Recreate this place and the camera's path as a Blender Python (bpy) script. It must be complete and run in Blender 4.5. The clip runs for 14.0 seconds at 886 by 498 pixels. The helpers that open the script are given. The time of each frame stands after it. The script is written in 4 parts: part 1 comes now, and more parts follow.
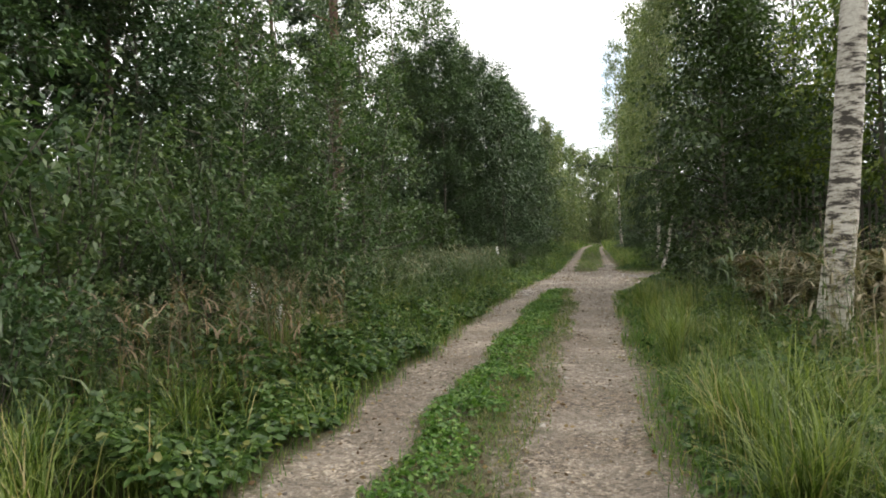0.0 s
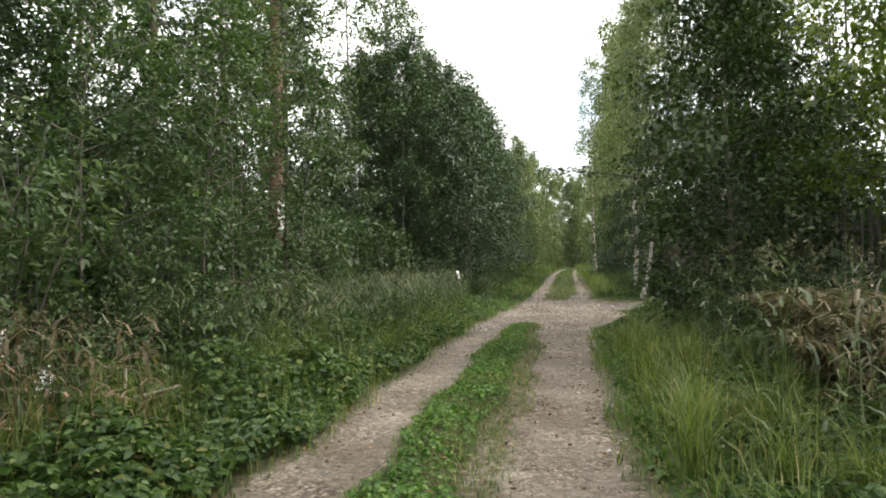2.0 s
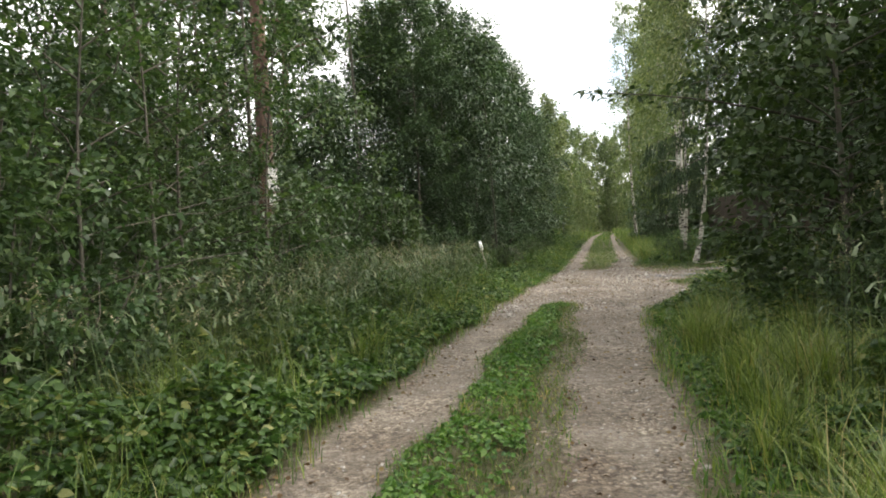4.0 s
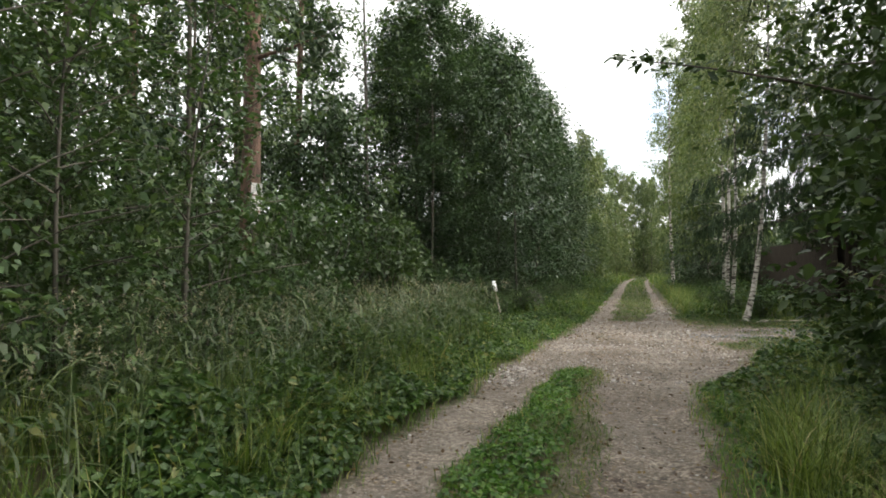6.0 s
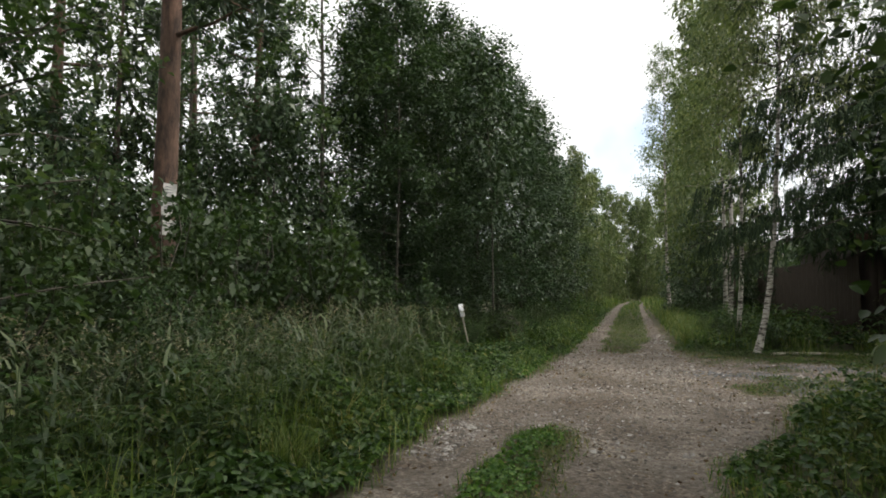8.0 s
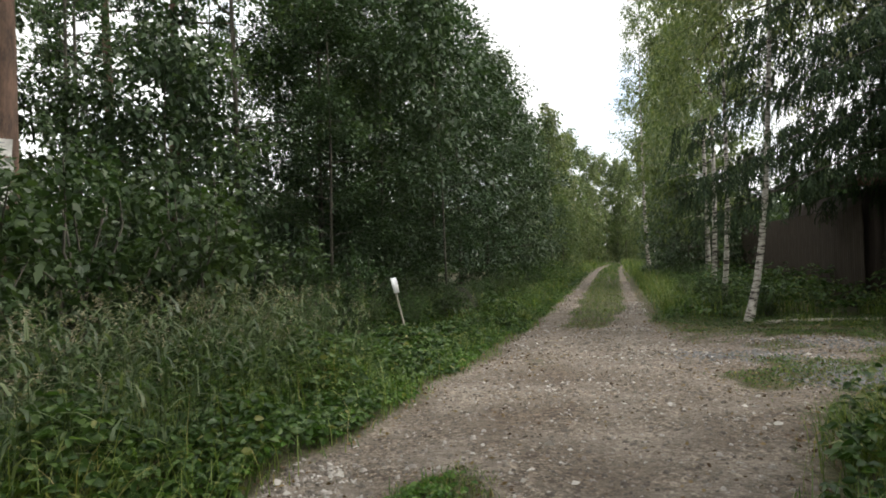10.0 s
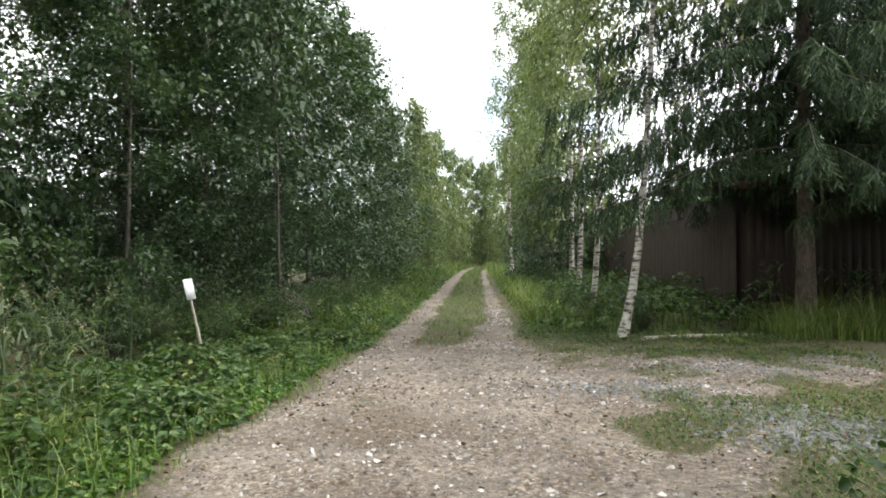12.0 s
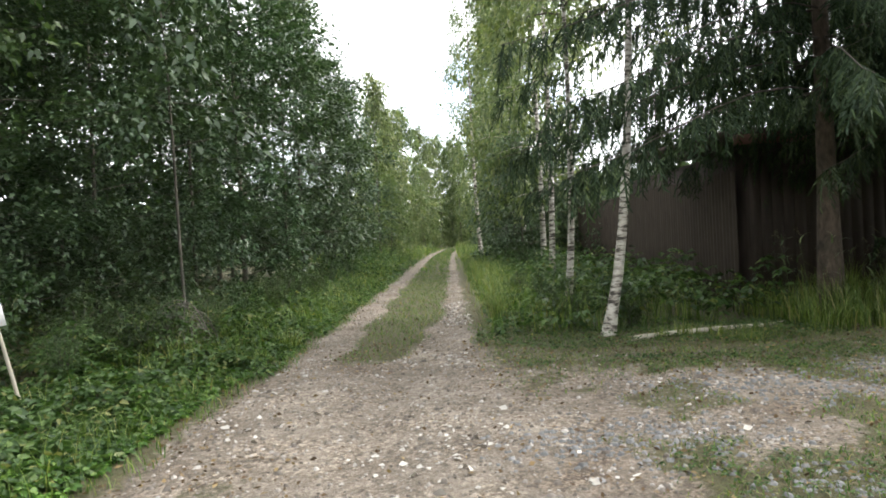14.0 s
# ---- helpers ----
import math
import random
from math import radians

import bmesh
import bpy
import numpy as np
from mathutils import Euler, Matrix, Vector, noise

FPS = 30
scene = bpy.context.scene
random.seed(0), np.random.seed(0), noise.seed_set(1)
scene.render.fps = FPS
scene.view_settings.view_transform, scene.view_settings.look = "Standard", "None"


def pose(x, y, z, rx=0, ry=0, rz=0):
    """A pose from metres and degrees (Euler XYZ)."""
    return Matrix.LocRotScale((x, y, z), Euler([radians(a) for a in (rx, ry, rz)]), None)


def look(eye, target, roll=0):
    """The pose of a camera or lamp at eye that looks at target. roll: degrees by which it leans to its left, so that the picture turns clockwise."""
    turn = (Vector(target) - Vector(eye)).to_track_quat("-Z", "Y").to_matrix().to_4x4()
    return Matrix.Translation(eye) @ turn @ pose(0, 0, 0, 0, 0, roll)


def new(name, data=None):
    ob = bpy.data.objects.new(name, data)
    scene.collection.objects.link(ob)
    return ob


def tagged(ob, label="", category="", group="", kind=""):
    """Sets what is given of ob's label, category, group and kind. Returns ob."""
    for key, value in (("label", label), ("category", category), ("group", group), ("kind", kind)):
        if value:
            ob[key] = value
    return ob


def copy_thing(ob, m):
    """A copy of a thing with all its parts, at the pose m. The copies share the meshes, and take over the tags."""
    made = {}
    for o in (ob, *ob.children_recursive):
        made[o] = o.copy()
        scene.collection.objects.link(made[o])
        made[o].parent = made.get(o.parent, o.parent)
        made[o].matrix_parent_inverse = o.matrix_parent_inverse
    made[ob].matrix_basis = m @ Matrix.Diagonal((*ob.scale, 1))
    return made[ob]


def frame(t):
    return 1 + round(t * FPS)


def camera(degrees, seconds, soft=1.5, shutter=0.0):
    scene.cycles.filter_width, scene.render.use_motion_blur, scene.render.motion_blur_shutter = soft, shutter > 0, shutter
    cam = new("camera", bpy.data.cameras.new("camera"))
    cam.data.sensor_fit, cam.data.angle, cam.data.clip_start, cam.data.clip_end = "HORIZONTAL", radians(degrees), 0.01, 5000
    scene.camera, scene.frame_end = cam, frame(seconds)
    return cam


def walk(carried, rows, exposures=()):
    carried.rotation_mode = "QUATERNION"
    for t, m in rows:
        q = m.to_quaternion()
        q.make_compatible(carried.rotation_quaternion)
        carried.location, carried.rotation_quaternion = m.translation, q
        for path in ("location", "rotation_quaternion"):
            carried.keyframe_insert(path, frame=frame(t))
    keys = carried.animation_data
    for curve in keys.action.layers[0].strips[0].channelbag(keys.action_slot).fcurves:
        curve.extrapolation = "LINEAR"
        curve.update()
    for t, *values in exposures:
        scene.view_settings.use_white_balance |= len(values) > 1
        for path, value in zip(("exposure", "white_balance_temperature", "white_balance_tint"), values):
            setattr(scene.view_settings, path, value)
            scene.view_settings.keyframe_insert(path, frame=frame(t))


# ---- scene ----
cam = camera(68.88, 14.0, 1.8)
walk(cam, [
    (0, look((-0.000, -0.000, 1.519), (-2.275, 9.737, 1.359), -1.74)),
    (0.5, look((0.026, 0.773, 1.520), (-2.333, 10.477, 2.030), 0.29)),
    (1, look((0.054, 1.525, 1.522), (-2.269, 11.252, 1.527), -0.49)),
    (1.5, look((0.022, 2.253, 1.521), (-2.017, 12.041, 1.713), -0.07)),
    (2, look((0.017, 2.985, 1.532), (-1.864, 12.805, 1.692), -0.64)),
    (2.2, look((0.004, 3.293, 1.551), (-2.037, 13.079, 1.295), -2.31)),
    (4.3, look((-0.096, 6.196, 1.476), (-2.576, 15.879, 1.195), -2.98)),
    (4.5, look((-0.110, 6.474, 1.446), (-2.483, 16.188, 1.495), 0.23)),
    (5, look((-0.122, 7.129, 1.486), (-2.746, 16.777, 1.661), 0.19)),
    (5.5, look((-0.164, 7.665, 1.476), (-3.487, 17.097, 1.521), -0.43)),
    (6, look((-0.129, 8.405, 1.519), (-2.997, 17.981, 1.788), -0.09)),
    (6.5, look((-0.103, 9.118, 1.527), (-3.273, 18.592, 1.965), -0.57)),
    (7, look((-0.128, 9.815, 1.538), (-3.120, 19.345, 2.022), -0.18)),
    (7.5, look((-0.098, 10.480, 1.541), (-3.106, 20.002, 2.081), 0.36)),
    (7.7, look((-0.109, 10.733, 1.515), (-3.010, 20.284, 2.124), 0.29)),
    (9.8, look((0.194, 13.498, 1.433), (-2.375, 23.158, 1.710), -0.05)),
    (10, look((0.160, 13.789, 1.485), (-2.381, 23.460, 1.611), -1.81)),
    (10.5, look((0.167, 14.423, 1.471), (-2.306, 24.111, 1.603), -2.66)),
    (11, look((0.129, 15.108, 1.469), (-1.845, 24.911, 1.357), -1.16)),
    (11.5, look((0.207, 15.711, 1.452), (-1.440, 25.575, 1.444), -2.57)),
    (12, look((0.205, 16.345, 1.447), (-0.329, 26.330, 1.545), -0.23)),
    (12.5, look((0.319, 16.983, 1.450), (0.345, 26.978, 1.763), -1.46)),
    (13, look((0.364, 17.648, 1.467), (-0.477, 27.611, 1.646), -0.40)),
    (13.5, look((0.463, 18.288, 1.481), (-0.125, 28.270, 1.562), -1.58)),
    (14, look((0.635, 18.862, 1.496), (0.492, 28.860, 1.301), -2.98)),
], exposures=[(0, 1.59, 6400, 8), (1, 1.64, 6400, 8), (2, 1.86, 6400, 8), (4.5, 1.88, 6400, 8), (5, 1.72, 6400, 8), (6, 1.66, 6300, 8), (7, 1.26, 6300, 8), (7.7, 0.97, 6300, 8), (9.8, 1.34, 6300, 8), (10.5, 1.45, 6300, 8), (11, 1.54, 6300, 8), (11.5, 1.9, 6200, 8), (12, 2.14, 6100, 8), (12.5, 2.16, 6100, 8), (13, 1.71, 6100, 8), (13.5, 1.74, 6100, 8), (14, 2.2, 6100, 8)])

# ---- light ----
SUN_EL, SUN_AZ = 42.0, 78.0
world = bpy.data.worlds.new("sky")
scene.world = world
world.use_nodes = True
wn, wl = world.node_tree.nodes, world.node_tree.links
wn.clear()
sky = wn.new("ShaderNodeTexSky")
sky.sky_type = "NISHITA"
sky.sun_disc = False
sky.sun_elevation, sky.sun_rotation = radians(SUN_EL), radians(SUN_AZ)
sky.air_density, sky.dust_density, sky.ozone_density = 1.0, 4.0, 1.0
bg = wn.new("ShaderNodeBackground")
bg.inputs["Strength"].default_value = 0.15
wo = wn.new("ShaderNodeOutputWorld")
# broken white cloud over the blue
cloud = wn.new("ShaderNodeTexNoise")
cloud.inputs["Scale"].default_value, cloud.inputs["Detail"].default_value = 2.2, 5
sky_co = wn.new("ShaderNodeTexCoord")
wl.new(sky_co.outputs["Generated"], cloud.inputs["Vector"])
cover = wn.new("ShaderNodeMapRange")
cover.inputs["From Min"].default_value, cover.inputs["From Max"].default_value = 0.31, 0.44
wl.new(cloud.outputs[0], cover.inputs[0])
veil = wn.new("ShaderNodeMix")
veil.data_type = "RGBA"
veil.inputs[7].default_value = (4.6, 4.5, 4.35, 1)
wl.new(cover.outputs[0], veil.inputs[0])
wl.new(sky.outputs[0], veil.inputs[6])
wl.new(veil.outputs[2], bg.inputs[0])
wl.new(bg.outputs[0], wo.inputs[0])
sun = new("sun", bpy.data.lights.new("sun", "SUN"))
sun.data.energy, sun.data.angle, sun.data.color = 0.7, radians(20), (1.0, 0.95, 0.87)
az, el = radians(SUN_AZ), radians(SUN_EL)
sun_dir = Vector((math.sin(az) * math.cos(el), math.cos(az) * math.cos(el), math.sin(el)))
sun.matrix_world = look(sun_dir * 50, (0, 0, 0))

# ---- materials ----


def shader(name):
    m = bpy.data.materials.new(name)
    m.use_nodes = True
    return m, m.node_tree.nodes, m.node_tree.links, m.node_tree.nodes["Principled BSDF"]


def ramp(nodes, stops):
    r = nodes.new("ShaderNodeValToRGB")
    while len(r.color_ramp.elements) < len(stops):
        r.color_ramp.elements.new(0.5)
    for e, (p, c) in zip(r.color_ramp.elements, stops):
        e.position, e.color = p, (*c, 1)
    return r


def tex(nodes, links, scale, detail=4, rough=0.6, stretch=None):
    n = nodes.new("ShaderNodeTexNoise")
    n.inputs["Scale"].default_value, n.inputs["Detail"].default_value, n.inputs["Roughness"].default_value = scale, detail, rough
    co = nodes.new("ShaderNodeTexCoord")
    if stretch:
        mp = nodes.new("ShaderNodeMapping")
        mp.inputs["Scale"].default_value = stretch
        links.new(co.outputs["Object"], mp.inputs[0])
        links.new(mp.outputs[0], n.inputs["Vector"])
    else:
        links.new(co.outputs["Object"], n.inputs["Vector"])
    return n


def mix(nodes, links, fac, a, b, how="MIX"):
    m = nodes.new("ShaderNodeMix")
    m.data_type, m.blend_type = "RGBA", how
    for sock, v in ((m.inputs[0], fac), (m.inputs[6], a), (m.inputs[7], b)):
        if hasattr(v, "node"):
            links.new(v, sock)
        elif isinstance(v, tuple):
            sock.default_value = (*v, 1)
        else:
            sock.default_value = v
    return m.outputs[2]


def bump(nodes, links, b, height, strength, distance=0.02):
    n = nodes.new("ShaderNodeBump")
    n.inputs["Strength"].default_value, n.inputs["Distance"].default_value = strength, distance
    links.new(height, n.inputs["Height"])
    links.new(n.outputs[0], b.inputs["Normal"])


def leaf_material(name, dark, mid, light, through_light=0.3, rough=0.45, spots=None):
    """Leaves: a colour that varies from leaf to leaf, plant to plant and in large patches, a little light passing through."""
    m, n, l, b = shader(name)
    geo = n.new("ShaderNodeNewGeometry")
    r = ramp(n, [(0.0, dark), (0.55, mid), (1.0, light)] if not spots else [(0.0, dark), (0.5, mid), (0.93, light), (0.96, spots)])
    l.new(geo.outputs["Random Per Island"], r.inputs[0])
    big = tex(n, l, 0.6, 3)
    patch = ramp(n, [(0.3, (0.72, 0.76, 0.72)), (0.7, (1.25, 1.2, 1.1))])
    l.new(big.outputs[0], patch.inputs[0])
    c = mix(n, l, 1.0, r.outputs[0], patch.outputs[0], "MULTIPLY")
    info = n.new("ShaderNodeObjectInfo")
    hue = n.new("ShaderNodeHueSaturation")
    mr = n.new("ShaderNodeMapRange")
    mr.inputs["To Min"].default_value, mr.inputs["To Max"].default_value = 0.485, 0.515
    l.new(info.outputs["Random"], mr.inputs[0])
    l.new(mr.outputs[0], hue.inputs["Hue"])
    l.new(c, hue.inputs["Color"])
    l.new(hue.outputs[0], b.inputs["Base Color"])
    b.inputs["Roughness"].default_value = rough
    b.inputs["Specular IOR Level"].default_value = 0.4
    tr = n.new("ShaderNodeBsdfTranslucent")
    l.new(mix(n, l, 1.0, hue.outputs[0], (1.35, 1.5, 0.75), "MULTIPLY"), tr.inputs[0])
    ms = n.new("ShaderNodeMixShader")
    ms.inputs[0].default_value = through_light
    l.new(b.outputs[0], ms.inputs[1])
    l.new(tr.outputs[0], ms.inputs[2])
    l.new(ms.outputs[0], n["Material Output"].inputs[0])
    return m


def bark_material(name, dark, light, scale=6, stretch=(1, 1, 0.25), depth=0.03):
    m, n, l, b = shader(name)
    t1 = tex(n, l, scale, 6, 0.7, stretch)
    t2 = tex(n, l, 1.3, 3)
    r = ramp(n, [(0.35, dark), (0.65, light)])
    l.new(t1.outputs[0], r.inputs[0])
    p = ramp(n, [(0.3, (0.7, 0.72, 0.7)), (0.7, (1.15, 1.1, 1.05))])
    l.new(t2.outputs[0], p.inputs[0])
    l.new(mix(n, l, 1.0, r.outputs[0], p.outputs[0], "MULTIPLY"), b.inputs["Base Color"])
    b.inputs["Roughness"].default_value = 0.9
    bump(n, l, b, t1.outputs[0], 0.8, depth)
    return m


def birch_bark():
    m, n, l, b = shader("birch_bark")
    marks = tex(n, l, 5.0, 4, 0.65, (1.0, 1.0, 3.6))
    wide = tex(n, l, 1.1, 2, 0.5, (1, 1, 1.6))
    fine = tex(n, l, 40, 3)
    add = n.new("ShaderNodeMath")
    add.operation = "MULTIPLY_ADD"
    add.inputs[1].default_value = 0.35
    l.new(wide.outputs[0], add.inputs[0])
    l.new(marks.outputs[0], add.inputs[2])
    r = ramp(n, [(0.6, (0.56, 0.53, 0.48)), (0.68, (0.38, 0.345, 0.3)), (0.75, (0.05, 0.042, 0.034))])
    l.new(add.outputs[0], r.inputs[0])
    p = ramp(n, [(0.3, (0.8, 0.78, 0.74)), (0.7, (1.1, 1.1, 1.1))])
    l.new(fine.outputs[0], p.inputs[0])
    l.new(mix(n, l, 1.0, r.outputs[0], p.outputs[0], "MULTIPLY"), b.inputs["Base Color"])
    b.inputs["Roughness"].default_value = 0.75
    bump(n, l, b, add.outputs[0], 0.5, 0.015)
    return m


def plain(name, c1, c2, scale=8, rough=0.8, metal=0.0, depth=0.3, stretch=None):
    m, n, l, b = shader(name)
    t1 = tex(n, l, scale, 5, 0.65, stretch)
    t2 = tex(n, l, scale * 0.13, 2)
    r = ramp(n, [(0.3, c1), (0.7, c2)])
    l.new(t1.outputs[0], r.inputs[0])
    p = ramp(n, [(0.3, (0.75, 0.75, 0.75)), (0.7, (1.15, 1.15, 1.15))])
    l.new(t2.outputs[0], p.inputs[0])
    l.new(mix(n, l, 1.0, r.outputs[0], p.outputs[0], "MULTIPLY"), b.inputs["Base Color"])
    b.inputs["Roughness"].default_value, b.inputs["Metallic"].default_value = rough, metal
    bump(n, l, b, t1.outputs[0], depth, 0.01)
    return m


def ground_material(name):
    """Trodden gravel where the mesh attribute says so, mossy soil with litter elsewhere."""
    m, n, l, b = shader(name)
    at = n.new("ShaderNodeAttribute")
    at.attribute_name = "gravel"
    fray = tex(n, l, 9, 5, 0.7)
    a = n.new("ShaderNodeMath")
    a.operation = "MULTIPLY_ADD"
    a.inputs[1].default_value = 1.5
    l.new(fray.outputs[0], a.inputs[0])
    l.new(at.outputs["Fac"], a.inputs[2])
    edge = n.new("ShaderNodeMapRange")
    edge.inputs["From Min"].default_value, edge.inputs["From Max"].default_value = 1.08, 1.38
    l.new(a.outputs[0], edge.inputs[0])
    grit = tex(n, l, 45, 5, 0.75)
    gr = ramp(n, [(0.28, (0.11, 0.092, 0.074)), (0.45, (0.196, 0.17, 0.14)), (0.58, (0.264, 0.233, 0.195)), (0.75, (0.41, 0.37, 0.32))])
    l.new(grit.outputs[0], gr.inputs[0])
    patch = tex(n, l, 0.9, 4)
    pr = ramp(n, [(0.34, (0.74, 0.67, 0.61)), (0.5, (0.98, 0.96, 0.95)), (0.66, (1.4, 1.38, 1.37))])
    l.new(patch.outputs[0], pr.inputs[0])
    chips = n.new("ShaderNodeTexVoronoi")
    chips.inputs["Scale"].default_value = 36
    chips.inputs["Randomness"].default_value = 1.0
    co = n.new("ShaderNodeTexCoord")
    bend = n.new("ShaderNodeMix")
    bend.data_type, bend.blend_type = "RGBA", "LINEAR_LIGHT"
    bend.inputs[0].default_value = 0.03
    l.new(co.outputs["Object"], bend.inputs[6])
    l.new(grit.outputs["Color"], bend.inputs[7])
    l.new(bend.outputs[2], chips.inputs["Vector"])
    grey = n.new("ShaderNodeRGBToBW")
    l.new(chips.outputs["Color"], grey.inputs[0])
    chip_tone = ramp(n, [(0.15, (0.42, 0.39, 0.36)), (0.5, (1.0, 0.98, 0.96)), (0.85, (2.0, 2.0, 1.98))])
    l.new(grey.outputs[0], chip_tone.inputs[0])
    chip_edge = ramp(n, [(0.0, (1.0, 1.0, 1.0)), (0.35, (0.95, 0.94, 0.93)), (0.75, (0.6, 0.56, 0.52))])
    l.new(chips.outputs["Distance"], chip_edge.inputs[0])
    chip = mix(n, l, 1.0, chip_tone.outputs[0], chip_edge.outputs[0], "MULTIPLY")
    clod = tex(n, l, 13, 5, 0.72)
    cr = ramp(n, [(0.32, (0.6, 0.55, 0.5)), (0.5, (0.95, 0.94, 0.92)), (0.68, (1.35, 1.34, 1.32))])
    l.new(clod.outputs[0], cr.inputs[0])
    gravel = mix(n, l, 1.0, mix(n, l, 1.0, gr.outputs[0], pr.outputs[0], "MULTIPLY"), cr.outputs[0], "MULTIPLY")
    drift = tex(n, l, 1.6, 5, 0.65)
    dr = ramp(n, [(0.4, (0.12, 0.12, 0.12)), (0.62, (0.9, 0.9, 0.9))])
    l.new(drift.outputs[0], dr.inputs[0])
    gravel = mix(n, l, dr.outputs[0], gravel, mix(n, l, 1.0, gravel, chip, "MULTIPLY"))
    soil_n = tex(n, l, 22, 5, 0.7)
    sr = ramp(n, [(0.3, (0.045, 0.042, 0.02)), (0.5, (0.08, 0.078, 0.032)), (0.72, (0.15, 0.115, 0.06))])
    l.new(soil_n.outputs[0], sr.inputs[0])
    l.new(mix(n, l, edge.outputs[0], sr.outputs[0], gravel), b.inputs["Base Color"])
    b.inputs["Roughness"].default_value = 0.92
    relief = n.new("ShaderNodeMath")
    relief.operation = "MULTIPLY_ADD"
    relief.inputs[1].default_value = -0.5
    l.new(chips.outputs["Distance"], relief.inputs[0])
    l.new(clod.outputs[0], relief.inputs[2])
    bump(n, l, b, relief.outputs[0], 0.9, 0.03)
    return m


LEAF_ALDER = leaf_material("alder_leaves", (0.026, 0.048, 0.024), (0.05, 0.086, 0.042), (0.105, 0.15, 0.085), 0.2, 0.38)
LEAF_BIRCH = leaf_material("birch_leaves", (0.055, 0.08, 0.036), (0.11, 0.142, 0.066), (0.2, 0.225, 0.125), 0.4)
LEAF_SALLOW = leaf_material("sallow_leaves", (0.035, 0.066, 0.024), (0.075, 0.118, 0.044), (0.145, 0.19, 0.092), 0.32)
LEAF_CLOVER = leaf_material("clover_leaves", (0.038, 0.085, 0.016), (0.09, 0.17, 0.03), (0.18, 0.26, 0.07), 0.35, 0.45)
LEAF_WILLOW = leaf_material("willow_leaves", (0.03, 0.055, 0.02), (0.055, 0.095, 0.035), (0.11, 0.15, 0.07), 0.3)
LEAF_HAZEL = leaf_material("hazel_leaves", (0.022, 0.042, 0.014), (0.04, 0.072, 0.024), (0.075, 0.11, 0.045), 0.28)
LEAF_MAPLE = leaf_material("maple_leaves", (0.05, 0.09, 0.018), (0.1, 0.155, 0.028), (0.17, 0.21, 0.05), 0.4)
LEAF_HERB = leaf_material("herb_leaves", (0.021, 0.044, 0.01), (0.052, 0.093, 0.021), (0.115, 0.165, 0.053), 0.32, 0.45, (0.19, 0.19, 0.065))
LEAF_GRASS = leaf_material("grass_blades", (0.034, 0.064, 0.01), (0.115, 0.168, 0.034), (0.24, 0.285, 0.095), 0.35, 0.4, (0.33, 0.28, 0.14))
LEAF_LAWN = leaf_material("short_grass", (0.035, 0.075, 0.012), (0.085, 0.155, 0.022), (0.2, 0.23, 0.06), 0.35, 0.5, (0.32, 0.26, 0.11))
LEAF_WORN = leaf_material("worn_grass_blades", (0.08, 0.09, 0.03), (0.15, 0.155, 0.06), (0.26, 0.24, 0.12), 0.25, 0.6)
LEAF_DRY = leaf_material("dry_straw", (0.14, 0.12, 0.085), (0.22, 0.19, 0.14), (0.32, 0.28, 0.21), 0.2, 0.7)
LEAF_PLUME = leaf_material("plume_grass", (0.07, 0.06, 0.034), (0.15, 0.118, 0.068), (0.28, 0.215, 0.14), 0.25, 0.6)
LEAF_REED = leaf_material("reed_blades", (0.036, 0.062, 0.027), (0.071, 0.107, 0.05), (0.148, 0.19, 0.098), 0.3, 0.4)
LEAF_FERN = leaf_material("fern_fronds", (0.05, 0.05, 0.02), (0.11, 0.095, 0.045), (0.2, 0.15, 0.085), 0.25, 0.6)
LEAF_LITTER = leaf_material("fallen_leaves", (0.06, 0.036, 0.02), (0.13, 0.085, 0.045), (0.27, 0.2, 0.1), 0.1, 0.8)
NEEDLE_SPRUCE = leaf_material("spruce_needles", (0.014, 0.028, 0.012), (0.03, 0.052, 0.02), (0.07, 0.095, 0.036), 0.12, 0.75)
NEEDLE_PINE = leaf_material("pine_needles", (0.02, 0.04, 0.02), (0.036, 0.062, 0.032), (0.07, 0.1, 0.055), 0.12, 0.5)
BARK_BIRCH = birch_bark()
BARK_ALDER = bark_material("grey_bark", (0.05, 0.045, 0.037), (0.16, 0.145, 0.12))
BARK_PINE = bark_material("pine_bark", (0.05, 0.034, 0.027), (0.19, 0.115, 0.082), 7, (1, 1, 0.3), 0.05)
BARK_SPRUCE = bark_material("spruce_bark", (0.05, 0.038, 0.03), (0.15, 0.115, 0.088), 14, (1, 1, 0.5), 0.03)
LIMB = bark_material("twig_bark", (0.035, 0.028, 0.022), (0.10, 0.08, 0.065))
GROUND = ground_material("gravel_and_soil")


def stone_material():
    m, n, l, b = shader("stone")
    geo = n.new("ShaderNodeNewGeometry")
    r = ramp(n, [(0.0, (0.1, 0.084, 0.07)), (0.35, (0.16, 0.138, 0.118)), (0.7, (0.25, 0.222, 0.195)), (1.0, (0.46, 0.43, 0.395))])
    l.new(geo.outputs["Random Per Island"], r.inputs[0])
    t = tex(n, l, 60, 3)
    p = ramp(n, [(0.3, (0.75, 0.74, 0.72)), (0.7, (1.15, 1.15, 1.15))])
    l.new(t.outputs[0], p.inputs[0])
    l.new(mix(n, l, 1.0, r.outputs[0], p.outputs[0], "MULTIPLY"), b.inputs["Base Color"])
    b.inputs["Roughness"].default_value = 0.9
    return m


